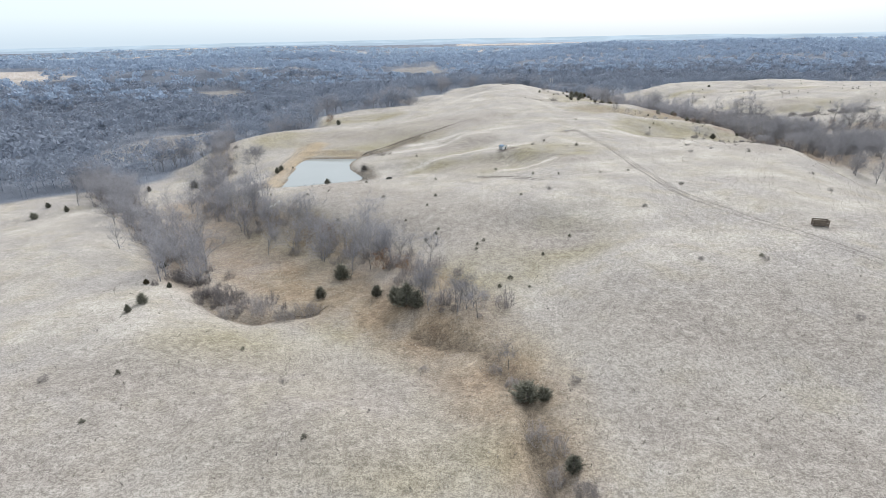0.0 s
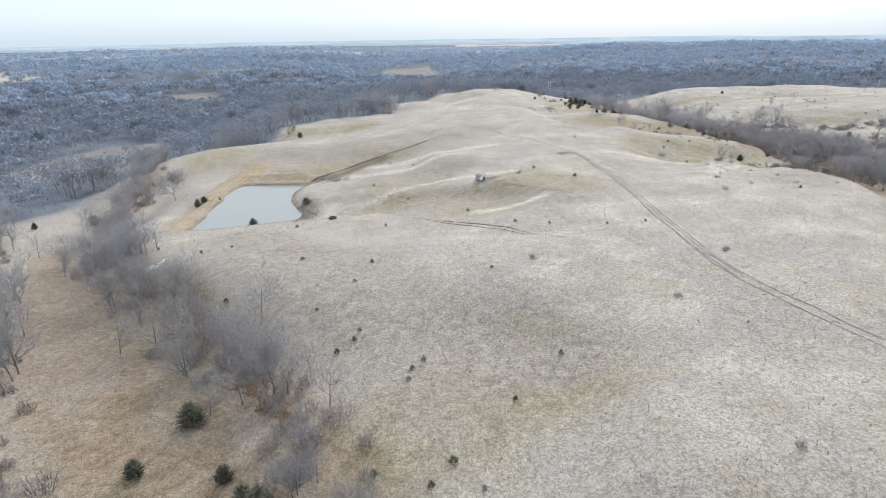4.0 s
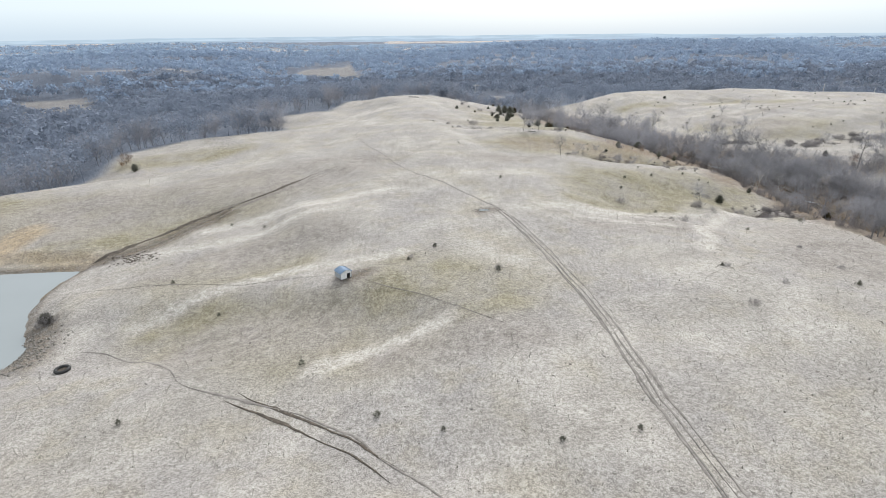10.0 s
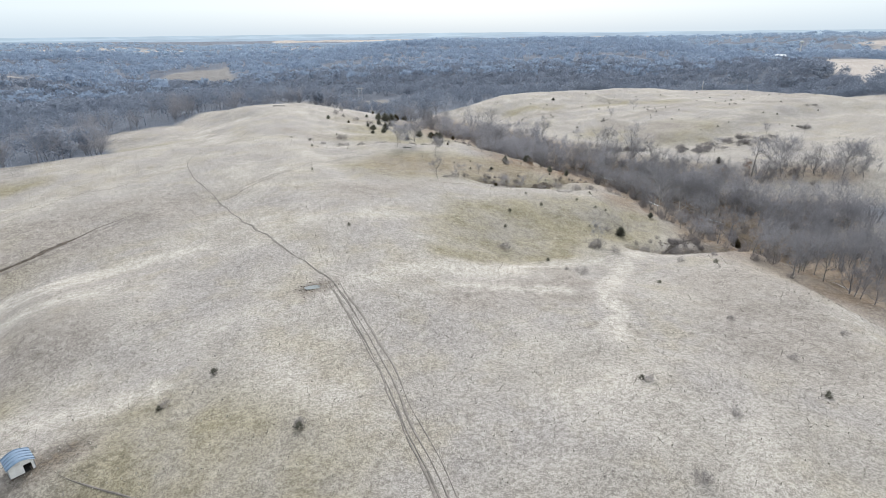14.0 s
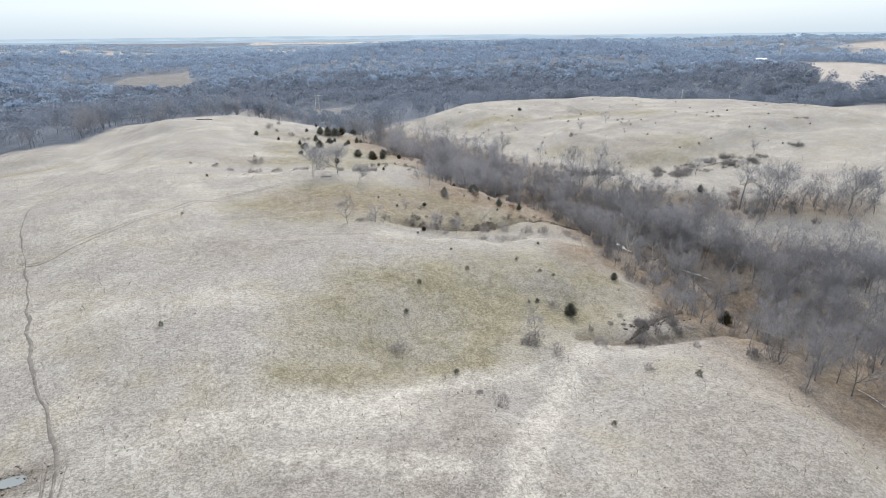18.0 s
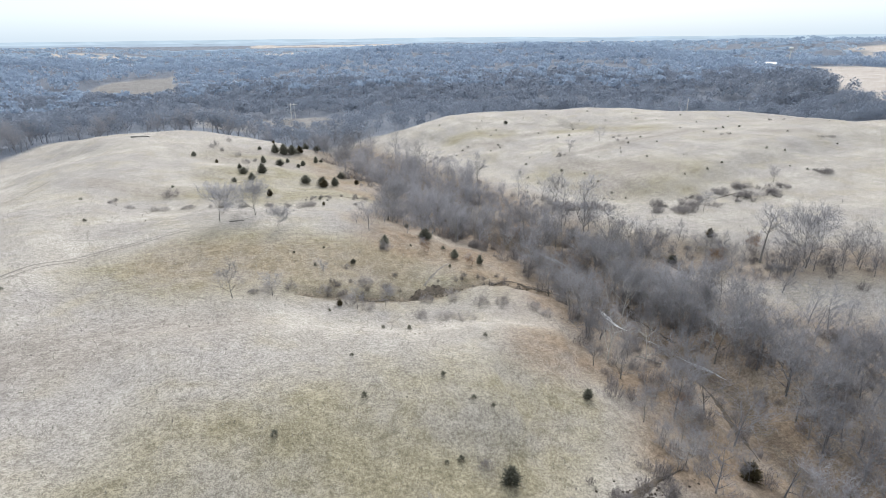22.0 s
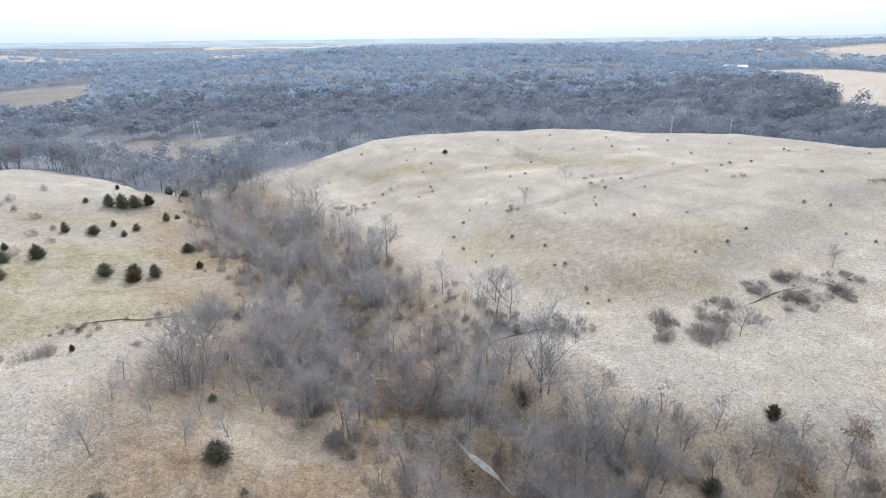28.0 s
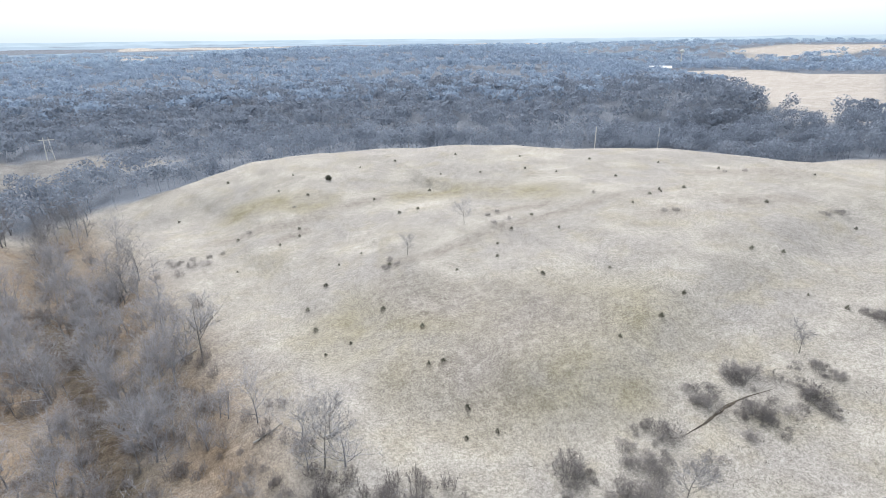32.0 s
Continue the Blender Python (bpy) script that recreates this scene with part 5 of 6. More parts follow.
for x, y, tall in ((51.6, 58.9, 0.9), (-46.9, 51.8, 1), (89, 119.6, 1), (96, 137, 1), (54.6, 120.6, 1.1), (41, 105.6, 1), (23.6, 118.3, 1.2), (39.9, 77.2, 0.9), (49.6, 76.4, 1), (72.3, 156.6, 1.1), (90.6, 203.9, 1.6), (102.6, 212.2, 1.5), (109.4, 225.4, 1.3), (125, 210.7, 1.2), (111.8, 205.2, 1.1), (99.5, 215.4, 1.3), (82, 217.5, 1.8), (188.9, 277.3, 1), (222.4, 363.4, 1.4), (196, 361.5, 1.2), (251, 363, 0.9), (175, 403, 1.1), (188, 408.6, 0.9), (226, 363, 0.9), (97.9, 180, 0.9), (96.6, 169.7, 0.9), (81, 162.2, 0.8), (109, 173, 0.8), (167.3, 331.6, 1.3), (42.7, 173.6, 1.0), (30, 181.8, 0.9), (77, 169.3, 0.9), (-3.2, 58.4, 1.1), (-20, 54.1, 0.9), (14.3, 50.4, 1.1), (103.5, 279, 1.1), (89.2, 207, 0.8)):
    shrub(x, y, tall)
for x, y, tall, wide in ((100.6, 215.5, 2.6, 1.2), (110.9, 214.6, 2.0, 1.3), (66.8, 335.2, 2.4, 1.6), (102.1, 266.8, 1.8, 1.6), (105.9, 273.7, 2.6, 1.5), (109.7, 271.4, 1.8, 1.6), (112.4, 285.8, 2.4, 1.1), (89.4, 270.1, 1.6, 1.8), (93, 270.9, 1.4, 1.8), (98.6, 271.5, 1.3, 2), (119.9, 258.6, 1.6, 2.2), (117, 260.9, 1.4, 2.2), (87, 270, 1.1, 2), (115.8, 268, 2, 1.4), (120.5, 267.2, 2, 1.4), (124.5, 263.6, 1.8, 1.6), (113.2, 262.6, 1.2, 2), (104.9, 265.4, 1.3, 2), (132.7, 259.3, 1.8, 1.4), (133.8, 256.8, 1.6, 1.4), (128, 262.4, 1.6, 1.8), (-28, 181.6, 2.6, 1.2)):
    shrub(x, y, tall, wide, "leafless brown brush along the dry gully", "brush in the gullies")
for x, y, tall, wide in ((160.6, 392.5, 1.6, 1.8), (157.2, 394.9, 1.4, 1.8), (163.5, 391.9, 1.4, 1.8), (282, 323.4, 1.3, 2.4), (278, 324, 1.1, 2.2)):
    shrub(x, y, tall, wide, "leafless grey-brown thicket bush in the hillside draw", "thicket in the hillside draw")
for x, y, wide in ((193.7, 301.6, 5), (200.8, 299, 5.4), (189.2, 298.2, 3.4), (195.4, 295.4, 5.6), (204.4, 301.5, 4.4), (207.7, 295.6, 2.5), (204, 295.8, 1.6), (205.3, 294.4, 1.8), (214.1, 302.8, 4.2), (222.3, 302, 5), (218.1, 296.6, 6.4), (228.7, 300.2, 2.8), (226.6, 297.6, 5.2), (231.9, 297.2, 4.2), (224.1, 293.6, 4.5), (213.7, 295.3, 1.9), (250.5, 300.6, 4.6), (216.8, 293.2, 1.8)):
    for k in range(max(1, round(wide * wide / 2.4))):
        r, a = wide * 0.5 * math.sqrt(rb.random()), rb.uniform(0, 6.283)
        tall = rb.choice((0.5, 0.7, 0.9, 1.1, 1.5, 2.1)) if wide > 2 else rb.uniform(0.9, 1.3)
        shrub(x + (r * math.cos(a) if wide > 2 else 0), y + (r * math.sin(a) if wide > 2 else 0), tall, rb.uniform(1.1, 1.9), "leafless grey-brown thicket bush in the hillside draw", "thicket in the hillside draw")
for x, y, tall, wide in ((-30.5, 77.5, 3, 1.3), (-26, 75.4, 3, 1.4), (-23.4, 78.6, 2.8, 1.4), (-35.5, 76.4, 3.2, 1.3), (-33, 80, 3, 1.3), (-42.4, 86, 3.2, 1.3), (-48, 92, 3.2, 1.3), (-58, 107.5, 3.4, 1.3), (8.6, 42, 2.2, 1.2), (10, 39.6, 2, 1.2), (11.2, 34, 2, 1.2), (9.4, 36, 1.9, 1.2), (7.5, 53, 1.8, 1.2), (6, 57, 1.6, 1.2)):
    shrub(x, y, tall, wide, "leafless grey brush in the draw", "brush in the draws")


for x, y in ((55, 328.2), (58.4, 326.3), (65.5, 323.3), (71, 323.3), (78.5, 322), (81.4, 323.4), (85.9, 321.8), (90.1, 323.8), (94.8, 322.5), (99.4, 322.4), (101.8, 322.9), (111.6, 321.9)):
    for k in range(2):
        shrub(x + rb.uniform(-1.8, 1.8), y + rb.uniform(-0.6, 0.6), rb.choice((0.7, 1.0, 1.4)), rb.uniform(1.2, 2.2), "leafless grey-brown brush along the dry draw", "brush in the gullies")
for x, y in ((72.4, 404.2), (75.9, 402.3), (81.4, 397.6), (87.2, 387.3), (84.7, 368.8), (73.5, 409.5), (77.5, 422.9), (84.8, 381.8), (89.6, 375.7)):
    shrub(x, y, rb.uniform(1.6, 2.6), rb.uniform(0.8, 1.2), "pale grey leafless saplings on the spur", "saplings on the spur")


def thicket(name, line, width, n, low, high, keep, label):
    """Undergrowth that nobody could count, along a line."""
    r = np.random.RandomState(len(name) + n)
    v = np.array(line, float)
    k = r.randint(0, len(v) - 1, n)
    t = r.random_sample(n)[:, None]
    p = v[k] * (1 - t) + v[k + 1] * t + r.normal(0, width, (n, 2))
    ok = keep(p[:, 0], p[:, 1])
    p = p[ok]
    kinds = [tuple(map(np.array, ([tuple(q) for q in V], F))) for V, F in (scrub_mesh(500 + s, 2.0, 2.8, 44, 5, 0.028) for s in range(4))]
    places = np.column_stack([p, surface_z(p[:, 0], p[:, 1]), r.uniform(low, high, len(p)) / 2])
    V, F = stamp(kinds, places, r)
    return tagged(mesh_object(name, V, F, BRUSH), label, "undergrowth", kind="stuff")


thicket("creek_undergrowth", CREEK[2:18], 11, 600, 1.0, 3.0, lambda x, y: (open_land(x, y) < 0.75) & (along(x, y, CREEK)[0] > 6), "grey-brown leafless undergrowth along the creek")
thicket("draw_undergrowth", WOODLINES[0][2:], 2.6, 160, 1.0, 3.2, lambda x, y: x < 1e9, "grey-brown leafless undergrowth in the draw")
thicket("field_edge_undergrowth", WOODLINES[1], 2.6, 200, 1.0, 3.0, lambda x, y: x < 1e9, "grey-brown leafless undergrowth in the draw")

thicket("side_branch_thicket", [(166, 284), (176, 272), (188, 263), (202, 252)], 5, 70, 0.8, 2.2, lambda x, y: x < 1e9, "leafless brown brush along a side branch")
thicket("bottom_brush", [(158, 256), (168, 243), (180, 231), (168, 226), (158, 222)], 5, 150, 0.8, 2.6, lambda x, y: (along(x, y, CREEK)[0] > 6), "grey-brown leafless brush on the creek bottom")
thicket("creek_tangle", CREEK[11:17], 10, 330, 1.0, 2.8, lambda x, y: (open_land(x, y) < 0.7) & off_knolls(x, y), "dark leafless tangle along the creek")
thicket("branch_gully_brush", [(100, 329), (112, 330), (124, 336), (134, 342)], 1.2, 46, 0.5, 1.5, lambda x, y: x < 1e9, "leafless brown brush along the side gully")
thicket("ditch_brush", [(158, 320), (166, 313), (172, 309), (178, 305)], 1.8, 56, 0.8, 2.3, lambda x, y: x < 1e9, "dark leafless brush along the ditch")
thicket("gully_brush", [(117, 216), (123, 218), (130, 221)], 1.6, 46, 0.8, 2.0, lambda x, y: x < 1e9, "dark leafless brush in the gully")
thicket("dry_gully_brush", [(98, 271), (108, 273), (126, 274), (136, 270)], 1.6, 30, 0.6, 1.5, lambda x, y: x < 1e9, "brown leafless brush along the dry gully")

# ---- grass ----
def tufts(name, n, material, low, high, blades, w, seed, label):
    r = np.random.RandomState(seed)
    x, y = r.uniform(-60, 235, n), r.uniform(28, 345, n)
    ok = (open_land(x, y) > 0.7) & (bank_free(x, y))
    x, y = x[ok], y[ok]
    kinds = []
    for s in range(5):
        rng = random.Random(seed * 10 + s)
        V, F = [], []
        for _ in range(blades):
            a = rng.uniform(0, 6.283)
            p = Vector((0.1 * math.cos(a), 0.1 * math.sin(a), -0.02))
            sliver(V, F, p, Vector((math.cos(a) * rng.uniform(0.1, 0.7), math.sin(a) * rng.uniform(0.1, 0.7), rng.uniform(0.4, 1.0))), w, rng)
        kinds.append((np.array([tuple(q) for q in V]), np.array(F)))
    V, F = stamp(kinds, np.column_stack([x, y, surface_z(x, y), r.uniform(low, high, len(x))]), r)
    return tagged(mesh_object(name, V, F, material), label, "grass", kind="stuff")


def bank_free(x, y):
    return ~inside(x, y, POND_SHORE) & (along(x, y, CREEK)[0] > 9)


STRAW = surface("dry_grass_blades", (0.32, 0.30, 0.26), (0.54, 0.51, 0.455), 0.4, relief=0.0, vary=0.0)
WEED = surface("dead_weeds", (0.19, 0.172, 0.155), (0.31, 0.285, 0.255), 0.4, relief=0.0, vary=0.0)
tufts("dry_grass", 62000, STRAW, 0.14, 0.32, 3, 0.16, 31, "pale dry grass tufts over the pasture")
tufts("brown_weeds", 2400, BRUSH, 0.2, 0.5, 9, 0.035, 33, "brown dead weed stalks over the pasture")
tufts("dead_weeds", 9000, WEED, 0.12, 0.32, 3, 0.12, 32, "dark dead weed clumps over the pasture")

# ---- tracks ----


def offset(line, d):
    v = np.array(line, float)
    g = np.gradient(v, axis=0)
    n = np.stack([-g[:, 1], g[:, 0]], 1) / np.hypot(g[:, 0], g[:, 1])[:, None]
    return (v + n * d).tolist()


n_track = 0
for line, width, both, lab in (
        (MAIN_TRACK[:11], 0.30, 1.6, "worn vehicle rut in the dry pasture"), (offset(MAIN_TRACK[3:11], 0.25), 0.24, 0.7, "worn vehicle rut in the dry pasture"), (MAIN_TRACK[9:], 0.36, 0, "worn vehicle rut in the dry pasture"),
        ([(-18, 172), (-12.8, 169.8), (-2.6, 162), (2, 156), (11.7, 150.4), (19, 145), (24, 139.8), (31, 130.4)], 0.34, 0, "worn cattle path across the slope"),
        ([(8, 152.8), (15, 147), (21, 141.6), (26, 136)], 0.36, 1.5, "eroded cattle path across the slope"),
        ([(-33, 204), (-24.4, 211.4), (-17.3, 221), (-10.9, 228.3), (2, 241), (13.8, 256)], 0.3, 1.5, "worn vehicle rut above the pond"), ([(-33, 206.4), (-27, 213.6), (-20.7, 221.1), (-15, 226.8), (-10, 229.6)], 1.3, 0, "muddy eroded ditch above the pond"), ([(-10, 229.6), (-1, 238.7), (6.6, 250.5), (13.4, 256.3)], 0.75, 0, "muddy eroded ditch above the pond"),
        ([(-30, 192.5), (-6.6, 186), (5.2, 183), (16.1, 179.5)], 0.2, 0, "narrow cattle path to the shelter"), ([(22, 176), (32, 168), (40, 158)], 0.16, 0, "narrow cattle path to the shelter"),
        ([(27, 262), (31, 259), (39, 270), (48.7, 279), (59, 290), (70, 296.5), (76, 300)], 0.3, 1.3, "worn vehicle rut in the dry pasture"), ([(206.7, 299.4), (210.8, 299.7), (215.2, 299.9), (218.4, 299.7), (223.1, 299)], 0.4, 0, "eroded ditch through the hillside thicket"), ([(113.3, 269.6), (117.6, 273.7), (121.7, 278.4), (126, 282.6)], 0.45, 0, "cattle path up the gully bank"),
        ([(124, 219), (128.4, 217), (133.2, 213), (136.4, 209)], 0.3, 0, "narrow cattle path on the shoulder"), ([(-62, 158), (-55, 161), (-46, 162.4), (-38, 165.2), (-30, 167.8)], 0.4, 0, "narrow cattle path by the pond"), ([(-57, 165), (-59.5, 176), (-60, 187), (-59.4, 198), (-59, 207), (-58.4, 216), (-54.4, 225)], 0.3, 1.5, "worn vehicle rut along the pond dam")):
    for k in ((-both / 2, both / 2) if both else (0,)):
        n_track += 1
        tagged(ribbon("dirt_track", offset(line, k), width, 0.06, RUT if "muddy" not in lab and "eroded" not in lab else SOIL, 0.5, seed=n_track), lab, "track", kind="structure")
for k, line in enumerate(([(149.6, 265), (148.7, 260.2), (148.3, 256.5), (148.6, 253.4)], [(148.4, 252), (149.2, 250.2), (150.6, 247.2)], [(151.2, 244.8), (152.6, 241.4), (154.1, 237.2)], [(140.6, 198), (140, 195), (139.8, 192)], [(151, 296.4), (152, 292.5), (153.2, 288.5), (154.3, 283.5)], [(144.4, 319), (145, 323)], [(-60, 210.4), (-58.7, 211.4), (-57.4, 211.8)])):
    tagged(ribbon("creek_ice", line, 0.85, 0.05, ICE, 0.5, seed=60 + k, z_of=lambda q: surface_z(q[:, 0], q[:, 1]) + 0.06), "pale broken ice on wet ground", "ice", kind="structure")

# Flat strips of eroded soil; the bank's shadow is in their dark colour.
for k, (line, width, lab) in enumerate((
        ([(100, 268.6), (106, 269.3), (114, 270), (118, 271.4), (124, 271.2)], 0.5, "dark eroded edge of the dry gully"), ([(112.5, 269.6), (115, 271), (118, 271.8), (121, 271.4), (123.5, 270)], 1.7, "dark cut bank of the gully"),
        ([(130, 271.5), (134, 272.4), (138, 270.6), (143, 268.2)], 1.9, "dark cut bank of the gully"), ([(117, 215.8), (121, 217.5), (126, 220), (131, 221)], 0.9, "dark cut bank of the gully"),
        ([(-38, 75.6), (-36, 78.3), (-34, 80.4)], 0.8, "dark eroded edge of the draw"), ([(-28, 77), (-24, 78), (-20, 80)], 0.5, "dark eroded edge of the draw"), ([(164, 309), (171, 308), (176, 307)], 0.8, "dark wet ditch below the hill"),
        ([(104, 330.5), (112, 331), (120, 335)], 0.6, "dark eroded edge of the dry gully"), ([(148, 236.5), (146.5, 229), (144, 222)], 1.2, "dark cut bank of the creek"), ([(153.6, 262), (151.4, 255), (153, 247)], 1.0, "dark cut bank of the creek"))):
    tagged(ribbon("cut_bank", line, width, 0.1, SOIL, 0.35, 0.5, seed=80 + k), lab, "bank", kind="structure")

# ---- shelter, feeder, tank and rubble ----
def box(bm, x0, x1, y0, y1, z0, z1):
    vs = [bm.verts.new(p) for p in ((x0, y0, z0), (x1, y0, z0), (x1, y1, z0), (x0, y1, z0), (x0, y0, z1), (x1, y0, z1), (x1, y1, z1), (x0, y1, z1))]
    for f in ((0, 3, 2, 1), (4, 5, 6, 7), (0, 1, 5, 4), (1, 2, 6, 5), (2, 3, 7, 6), (3, 0, 4, 7)):
        bm.faces.new([vs[i] for i in f])


def block(name, material, parent, label, *boxes):
    bm = bmesh.new()
    for b in boxes:
        box(bm, *b)
    return part(name, bm, material, parent, label)


def shelter(x, y, turn):
    top = new("calf_shelter")
    top.matrix_basis = Matrix.Translation((x, y, ground_z(x, y))) @ Matrix.Rotation(radians(turn), 4, "Z") @ Matrix.Scale(0.82, 4)
    for s in (-1, 1):
        block("skid", PLANK, top, "", (s * 1.0 - 0.06, s * 1.0 + 0.06, -1.25, 1.25, -0.05, 0.12))
        block("side_wall", STEEL, top, "", (s * 1.1 - 0.03, s * 1.1 + 0.03, -1.1, 1.1, 0.1, 1.25))
    block("back_wall", WHITE, top, "weathered white end wall", (-1.07, 1.07, 1.05, 1.1, 0.1, 1.3))
    block("front_wall", WHITE, top, "weathered white end wall with a doorway", (-1.07, 0.15, -1.1, -1.05, 0.1, 1.3), (0.85, 1.07, -1.1, -1.05, 0.1, 1.3), (0.15, 0.85, -1.1, -1.05, 1.05, 1.3))
    block("floor", DARK, top, "floor painted near-black for the shade inside", (-1.05, 1.05, -1.04, 1.04, 0.02, 0.1))
    for s in (-1, 1):
        bm = bmesh.new()
        prev = None
        for i in range(9):
            u = i / 8
            px, pz = s * (0.0 + 1.25 * u), 1.78 - 0.5 * u ** 1.7
            row = [bm.verts.new((px, yy, pz + dz)) for yy in (-1.28, 1.28) for dz in (0.0, 0.03)]
            if prev:
                for a, b in ((0, 1), (1, 3), (3, 2), (2, 0)):
                    bm.faces.new((prev[a], prev[b], row[b], row[a]))
            prev = row
        panel = part("roof_panel", bm, ROOF, top, "galvanised roof sheet, reflected sky painted as blue-grey")
        for k in range(5):
            yy = -1.1 + 0.55 * k
            block("rib", ROOF, panel, "", *[(min(s * 1.25 * i / 8, s * 1.25 * (i + 1) / 8), max(s * 1.25 * i / 8, s * 1.25 * (i + 1) / 8), yy - 0.02, yy + 0.02, 1.80 - 0.5 * ((i + 1) / 8) ** 1.7, 1.835 - 0.5 * (i / 8) ** 1.7) for i in range(8)])
        for end in (-1, 1):
            bm = bmesh.new()
            prev = None
            for i in range(6):
                u = i / 5
                row = [bm.verts.new((s * 1.08 * u, end * 1.09, z)) for z in (1.3, 1.76 - 0.5 * (u * 0.864) ** 1.7)]
                if prev:
                    bm.faces.new((prev[0], row[0], row[1], prev[1]))
                prev = row
            part("gable", bm, WHITE, top)
    return tagged(top, "small white calf shelter with a blue-grey metal roof", "shelter")


shelter(19.3, 177.2, 32)


def hay_rack(x, y, turn):
    top = new("hay_feeder")
    top.matrix_basis = Matrix.Translation((x, y, ground_z(x, y))) @ Matrix.Rotation(radians(turn), 4, "Z")
    for sx in (-1, 1):
        for sy in (-0.5, 0.5):
            block("post", PLANK, top, "", (sx * 1.15 - 0.06, sx * 1.15 + 0.06, sy - 0.06, sy + 0.06, -0.1, 1.25))
    for sy in (-0.56, 0.56):
        for k in range(4):
            block("board", PLANK, top, "", (-1.25, 1.25, sy - 0.02, sy + 0.02, 0.2 + 0.27 * k, 0.4 + 0.27 * k))
    for sx in (-1.2, 1.2):
        for k in range(3):
            block("end_board", PLANK, top, "", (sx - 0.02, sx + 0.02, -0.5, 0.5, 0.25 + 0.33 * k, 0.43 + 0.33 * k))
    block("trough", DARK, top, "dark trough floor", (-1.15, 1.15, -0.5, 0.5, 0.25, 0.31))
    return tagged(top, "dark weathered wooden slatted hay feeder on the pasture", "feeder")


hay_rack(66.5, 89.8, -14)


def ring(R, r, tall, n, m):
    bm = bmesh.new()
    vs = [[bm.verts.new(((R + r * math.cos(2 * math.pi * j / m)) * math.cos(2 * math.pi * i / n), (R + r * math.cos(2 * math.pi * j / m)) * math.sin(2 * math.pi * i / n), tall / 2 + tall / 2 * math.sin(2 * math.pi * j / m))) for j in range(m)] for i in range(n)]
    for i in range(n):
        for j in range(m):
            bm.faces.new((vs[i][j], vs[(i + 1) % n][j], vs[(i + 1) % n][(j + 1) % m], vs[i][(j + 1) % m]))
    return bm


tank = new("tyre_tank")
tank.location = (-17.9, 167.1, ground_z(-17.9, 167.1) - 0.03)
part("tyre", ring(0.8, 0.22, 0.5, 28, 8), RUBBER, tank, "black tractor tyre laid flat")
bm = bmesh.new()
bmesh.ops.create_circle(bm, cap_ends=True, radius=0.66, segments=24, matrix=Matrix.Translation((0, 0, 0.2)))
part("fill", bm, SOIL, tank, "dark wet silt inside")
tagged(tank, "old tractor tyre used as a stock tank on the grass", "tank")


def rock_mesh(seed):
    rng = random.Random(seed)
    bm = bmesh.new()
    bmesh.ops.create_icosphere(bm, subdivisions=1, radius=0.5)
    for v in bm.verts:
        v.co = Vector((v.co.x * rng.uniform(0.7, 1.3), v.co.y * rng.uniform(0.7, 1.2), v.co.z * rng.uniform(0.4, 0.8)))
    V = np.array([tuple(v.co) for v in bm.verts])
    F = np.array([[v.index for v in f.verts] for f in bm.faces])
    bm.free()
    return V, F


ROCKS = [rock_mesh(s) for s in range(6)]


def rubble(name, x, y, sx, sy, n, low, high, material, label, seed):
    r = np.random.RandomState(seed)
    px, py = x + r.normal(0, sx, n), y + r.normal(0, sy, n)
    V, F = stamp(ROCKS, np.column_stack([px, py, surface_z(px, py) + 0.02, r.uniform(low, high, n)]), r)
    return tagged(mesh_object(name, V, F, material), label, "rubble", kind="stuff")


rubble("stone_pile", -45.7, 134.6, 1.0, 0.5, 60, 0.2, 0.6, LIME, "pile of pale limestone rubble above the draw", 3)
rubble("loose_stones", -22, 111.4, 0.4, 0.4, 9, 0.15, 0.4, LIME, "few pale stones in the grass", 4)
rubble("puddle_clods", 46.1, 202.2, 1.5, 0.9, 46, 0.1, 0.26, SOIL, "dark trampled clods round the puddle", 5)
rubble("shore_rubble", -26.5, 173, 1.8, 3.4, 260, 0.15, 0.5, ROCK, "grey rubble and clods on the trampled pond shore", 6)
rubble("inlet_rubble", -25, 207.5, 2.2, 1.6, 120, 0.15, 0.5, SOIL, "dark mud clods at the pond inlet", 7)
for k, (x, y, sx, sy, n, lab) in enumerate(((118, 271, 2.8, 0.5, 70, "dark soil clods on the cut bank of the gully"), (137, 270.6, 3.4, 0.7, 80, "dark soil clods on the cut bank of the gully"), (123, 218.6, 3.2, 0.8, 80, "dark soil clods in the gully"), (-36, 78, 0.9, 1.2, 30, "dark soil clods at the edge of the draw"), (150, 283, 1.2, 3.0, 60, "dark soil clods on the creek bank"))):
    rubble("soil_clods", x, y, sx, sy, n, 0.12, 0.42, SOIL, lab, 20 + k)
r_puddle = np.random.RandomState(12)
rim = [(46.1 + (1.05 + 0.2 * r_puddle.rand()) * math.cos(k * 0.4488), 202.2 + (0.6 + 0.15 * r_puddle.rand()) * math.sin(k * 0.4488)) for k in range(14)]
sheet("puddle_water", rim, float(np.mean(surface_z(*np.array(rim).T))) + 0.07, POND, "shallow pale puddle in the grass beside the track", "water", "structure")

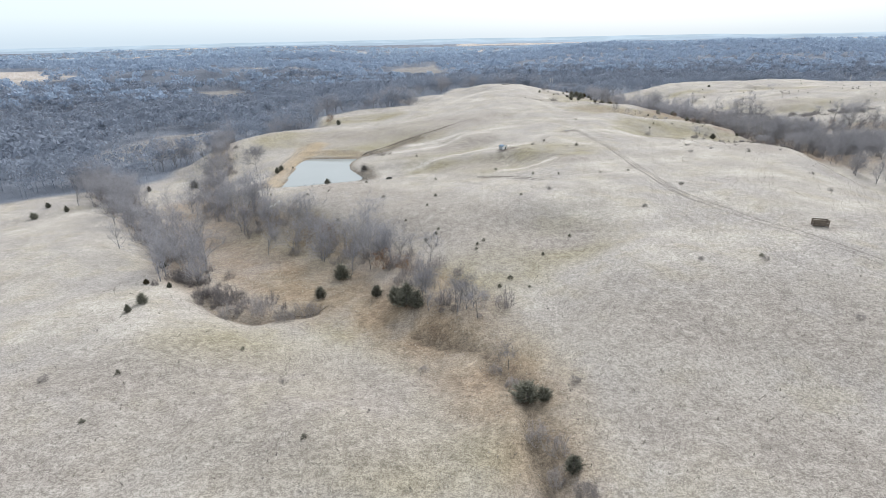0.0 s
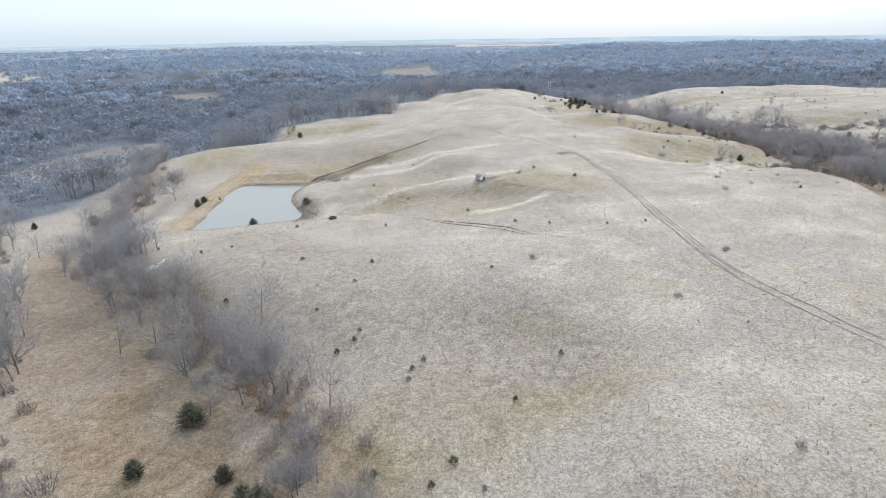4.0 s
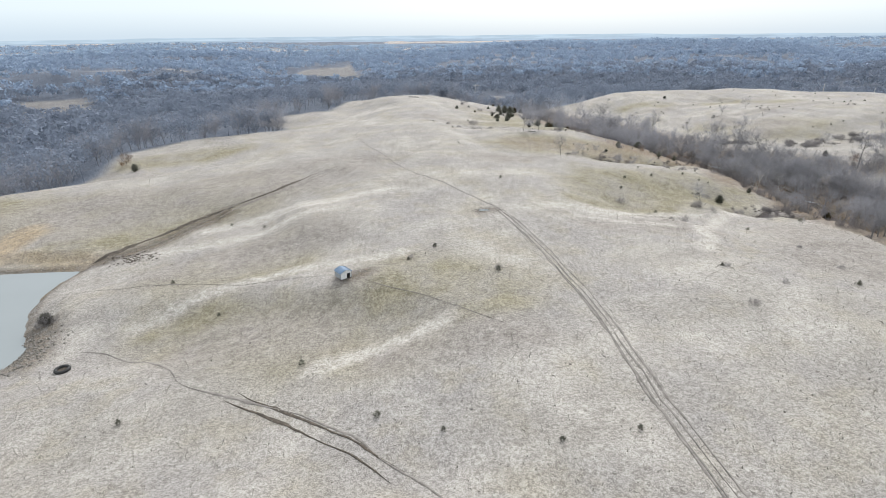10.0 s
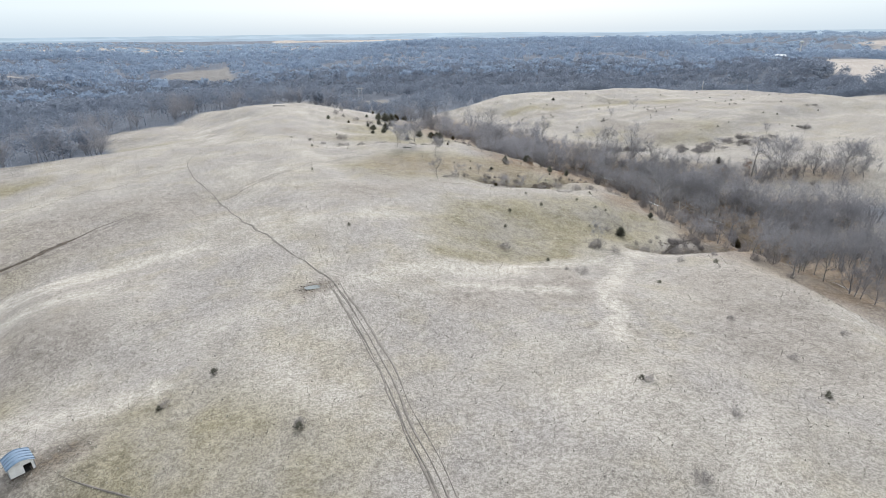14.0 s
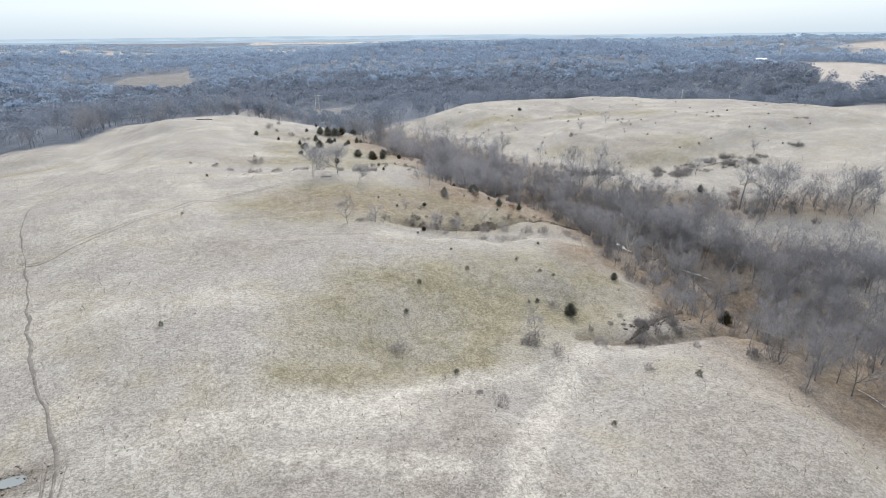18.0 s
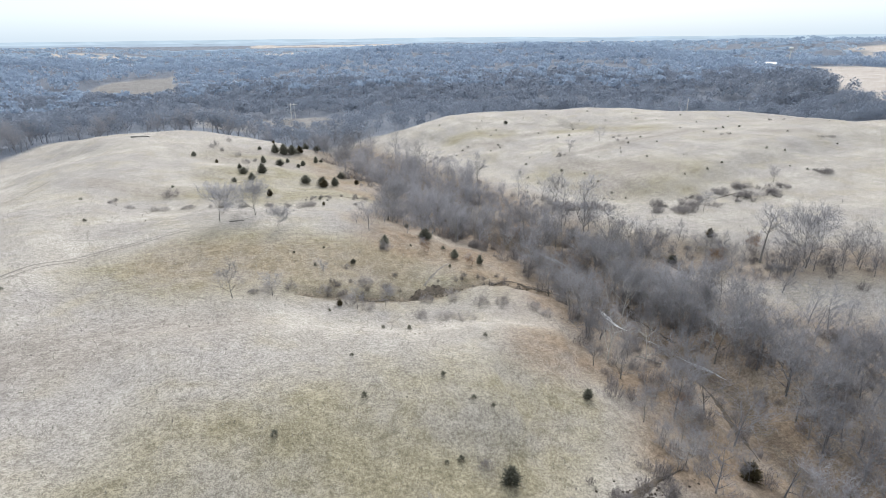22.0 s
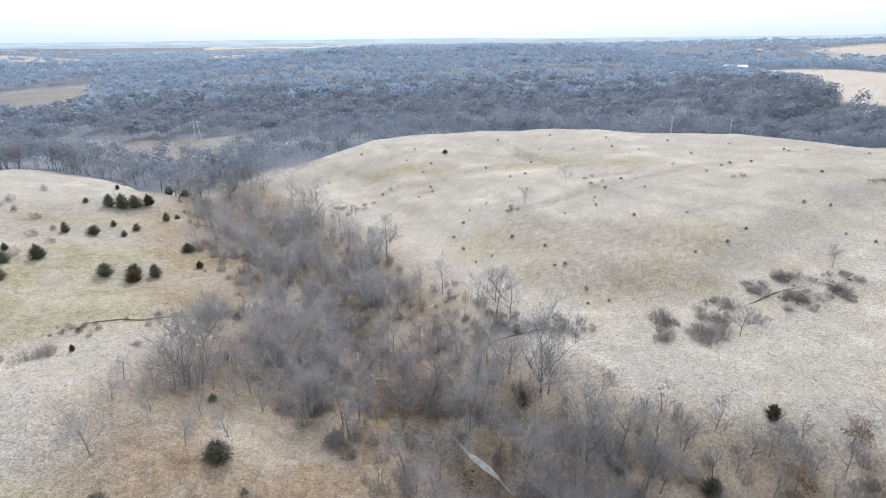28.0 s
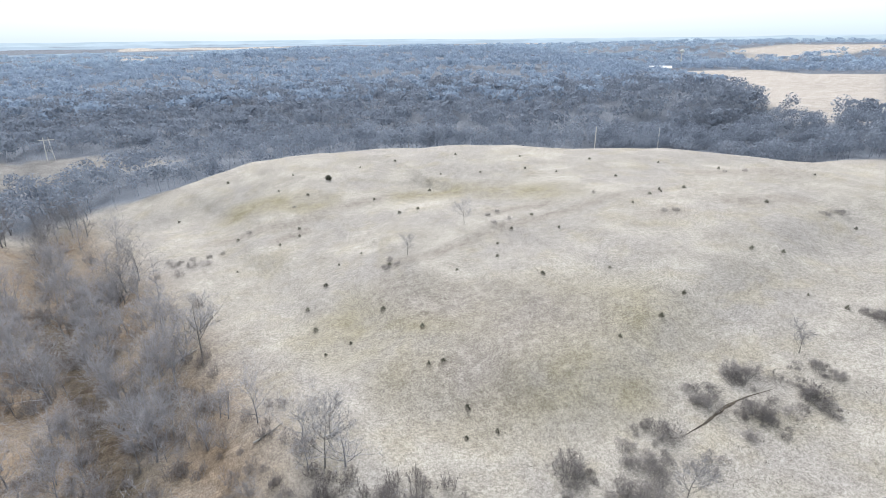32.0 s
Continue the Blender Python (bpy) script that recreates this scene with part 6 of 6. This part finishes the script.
# ---- fallen logs ----
def log(x, y, length, radius, turn, material=BARK):
    V, F = [], []
    rng = random.Random(int(x * 7 + y))
    pts = [Vector((length * (i / 5 - 0.5), 0.12 * rng.uniform(-1, 1), radius * 0.8)) for i in range(6)]
    tube(V, F, pts, [radius * (1 - 0.1 * i) for i in range(6)], 7)
    o = new("fallen_log", data_of("fallen_log", V, F, material))
    a = Vector((math.cos(turn), math.sin(turn)))
    rise = ground_z(x + a.x * length / 2, y + a.y * length / 2) - ground_z(x - a.x * length / 2, y - a.y * length / 2)
    o.matrix_basis = Matrix.Translation((x, y, ground_z(x, y))) @ Matrix.Rotation(turn, 4, "Z") @ Matrix.Rotation(-math.atan2(rise, length), 4, "Y")
    return tagged(o, "bleached fallen log lying on the ground" if material is PALE_BARK else "dark fallen log lying on the ground", "log", "fallen logs")


for x, y, length, radius, turn in ((45.6, 417.3, 4.5, 0.28, 0.2), (48, 419, 3.2, 0.22, 2.6), (138, 323, 5, 0.15, 0.9), (84, 302.5, 3, 0.14, 0.2)):
    log(x, y, length, radius, turn)
for x, y, length, radius, turn in ((154, 268, 5, 0.13, 1.1), (144, 243, 4, 0.12, 2.4), (158, 277, 4.5, 0.14, 0.3), (141, 315.5, 6, 0.16, 0.7), (146.6, 311, 5, 0.14, 2.2), (156, 354, 5, 0.2, 0.2), (164.5, 326.5, 4, 0.15, 0.3), (127, 340, 3.5, 0.14, 1.2), (172, 322, 3, 0.12, 0.4)):
    log(x, y, length, radius, turn, PALE_BARK)

# ---- low brush on the far hillside ----
rh = random.Random(77)
for x, y in ((156, 397.5), (158.5, 396.4), (161, 396.8), (164.5, 396), (167.5, 396.3), (194.2, 359.4), (196.5, 358.8), (253, 343.5), (255, 342), (290, 356), (293, 352.5), (223.5, 368), (226.5, 368.6)):
    shrub(x, y, rh.uniform(0.9, 1.4), rh.uniform(1.2, 1.7), "low grey brush clump on the grassy hill", "brush on the hill")

# ---- utility poles, pylon, water tower and farm beyond the hill ----
def rod(bm, p, q, r, n=8):
    V, F = [], []
    tube(V, F, [Vector(p), Vector(q)], [r, r * 0.85], n)
    vs = [bm.verts.new(v) for v in V]
    for f in F:
        bm.faces.new([vs[i] for i in f])
    bm.faces.new(vs[n:])


def utility_pole(x, y, tip, turn):
    z = ground_z(x, y)
    top = new("utility_pole")
    top.matrix_basis = Matrix.Translation((x, y, z)) @ Matrix.Rotation(turn, 4, "Z")
    h = max(tip - z, 7)
    bm = bmesh.new()
    rod(bm, (0, 0, -0.5), (0, 0, h), 0.23)
    part("post", bm, POLE, top)
    block("crossarm", POLE, top, "", (-1.1, 1.1, -0.07, 0.07, h - 0.7, h - 0.55))
    for s in (-1, 0, 1):
        bm = bmesh.new()
        rod(bm, (s * 0.95, 0, h - 0.55 if s else h), (s * 0.95, 0, h - 0.3 if s else h + 0.25), 0.06, 6)
        part("insulator", bm, WHITE, top)
    return tagged(top, "weathered wooden utility pole behind the hill crest", "utility pole", "pole line")


POLES = [(250, 470, 24), (310, 425.7, 27.8), (353, 432, 23.2), (420, 380, 33)]
for x, y, tip in POLES:
    utility_pole(x, y, tip, 0.9)
pylon = new("pylon")
pz = ground_z(112, 580)
pylon.location = (112, 580, pz)
for s in (-1, 1):
    bm = bmesh.new()
    rod(bm, (s * 1.6, 0, -0.5), (s * 1.0, 0, 11), 0.2)
    part("leg", bm, POLE, pylon)
for a, b in (((-1.5, 0, 3), (1.2, 0, 8)), ((1.5, 0, 3), (-1.2, 0, 8))):
    bm = bmesh.new()
    rod(bm, a, b, 0.1, 6)
    part("brace", bm, POLE, pylon)
block("crossarm", POLE, pylon, "", (-3.2, 3.2, -0.12, 0.12, 9.6, 9.9))
tagged(pylon, "grey H-frame power pylon on the valley floor", "pylon")

tower = new("water_tower")
tower.location = (965, 925, ground_z(965, 925) + 1.5)
bm = bmesh.new()
rod(bm, (0, 0, -1), (0, 0, 24), 1.0, 12)
part("stem", bm, WHITE, tower)
bm = bmesh.new()
bmesh.ops.create_uvsphere(bm, u_segments=20, v_segments=12, radius=3.6, matrix=Matrix.Translation((0, 0, 25)) @ Matrix.Diagonal((1, 1, 0.7, 1)))
part("tank", bm, WHITE, tower)
tagged(tower, "white water tower above far woods", "water tower")

barn = new("farm_building")
barn.matrix_basis = Matrix.Translation((771, 798, ground_z(771, 798))) @ Matrix.Rotation(-0.75, 4, "Z")
block("wall", WHITE, barn, "", (-13, 13, -6, 6, -1, 6))
bm = bmesh.new()
for s in (-1, 1):
    vs = [bm.verts.new(p) for p in ((-14, s * 7, 5.8), (14, s * 7, 5.8), (14, 0, 8.4), (-14, 0, 8.4), (-14, s * 7, 6.1), (14, s * 7, 6.1), (14, 0, 8.7), (-14, 0, 8.7))]
    for f in ((0, 1, 2, 3), (4, 5, 6, 7), (0, 1, 5, 4), (1, 2, 6, 5), (2, 3, 7, 6), (3, 0, 4, 7)):
        bm.faces.new([vs[i] for i in f])
part("roof", bm, WHITE, barn, "long white metal roof")
tagged(barn, "long white farm building beyond the field", "building")
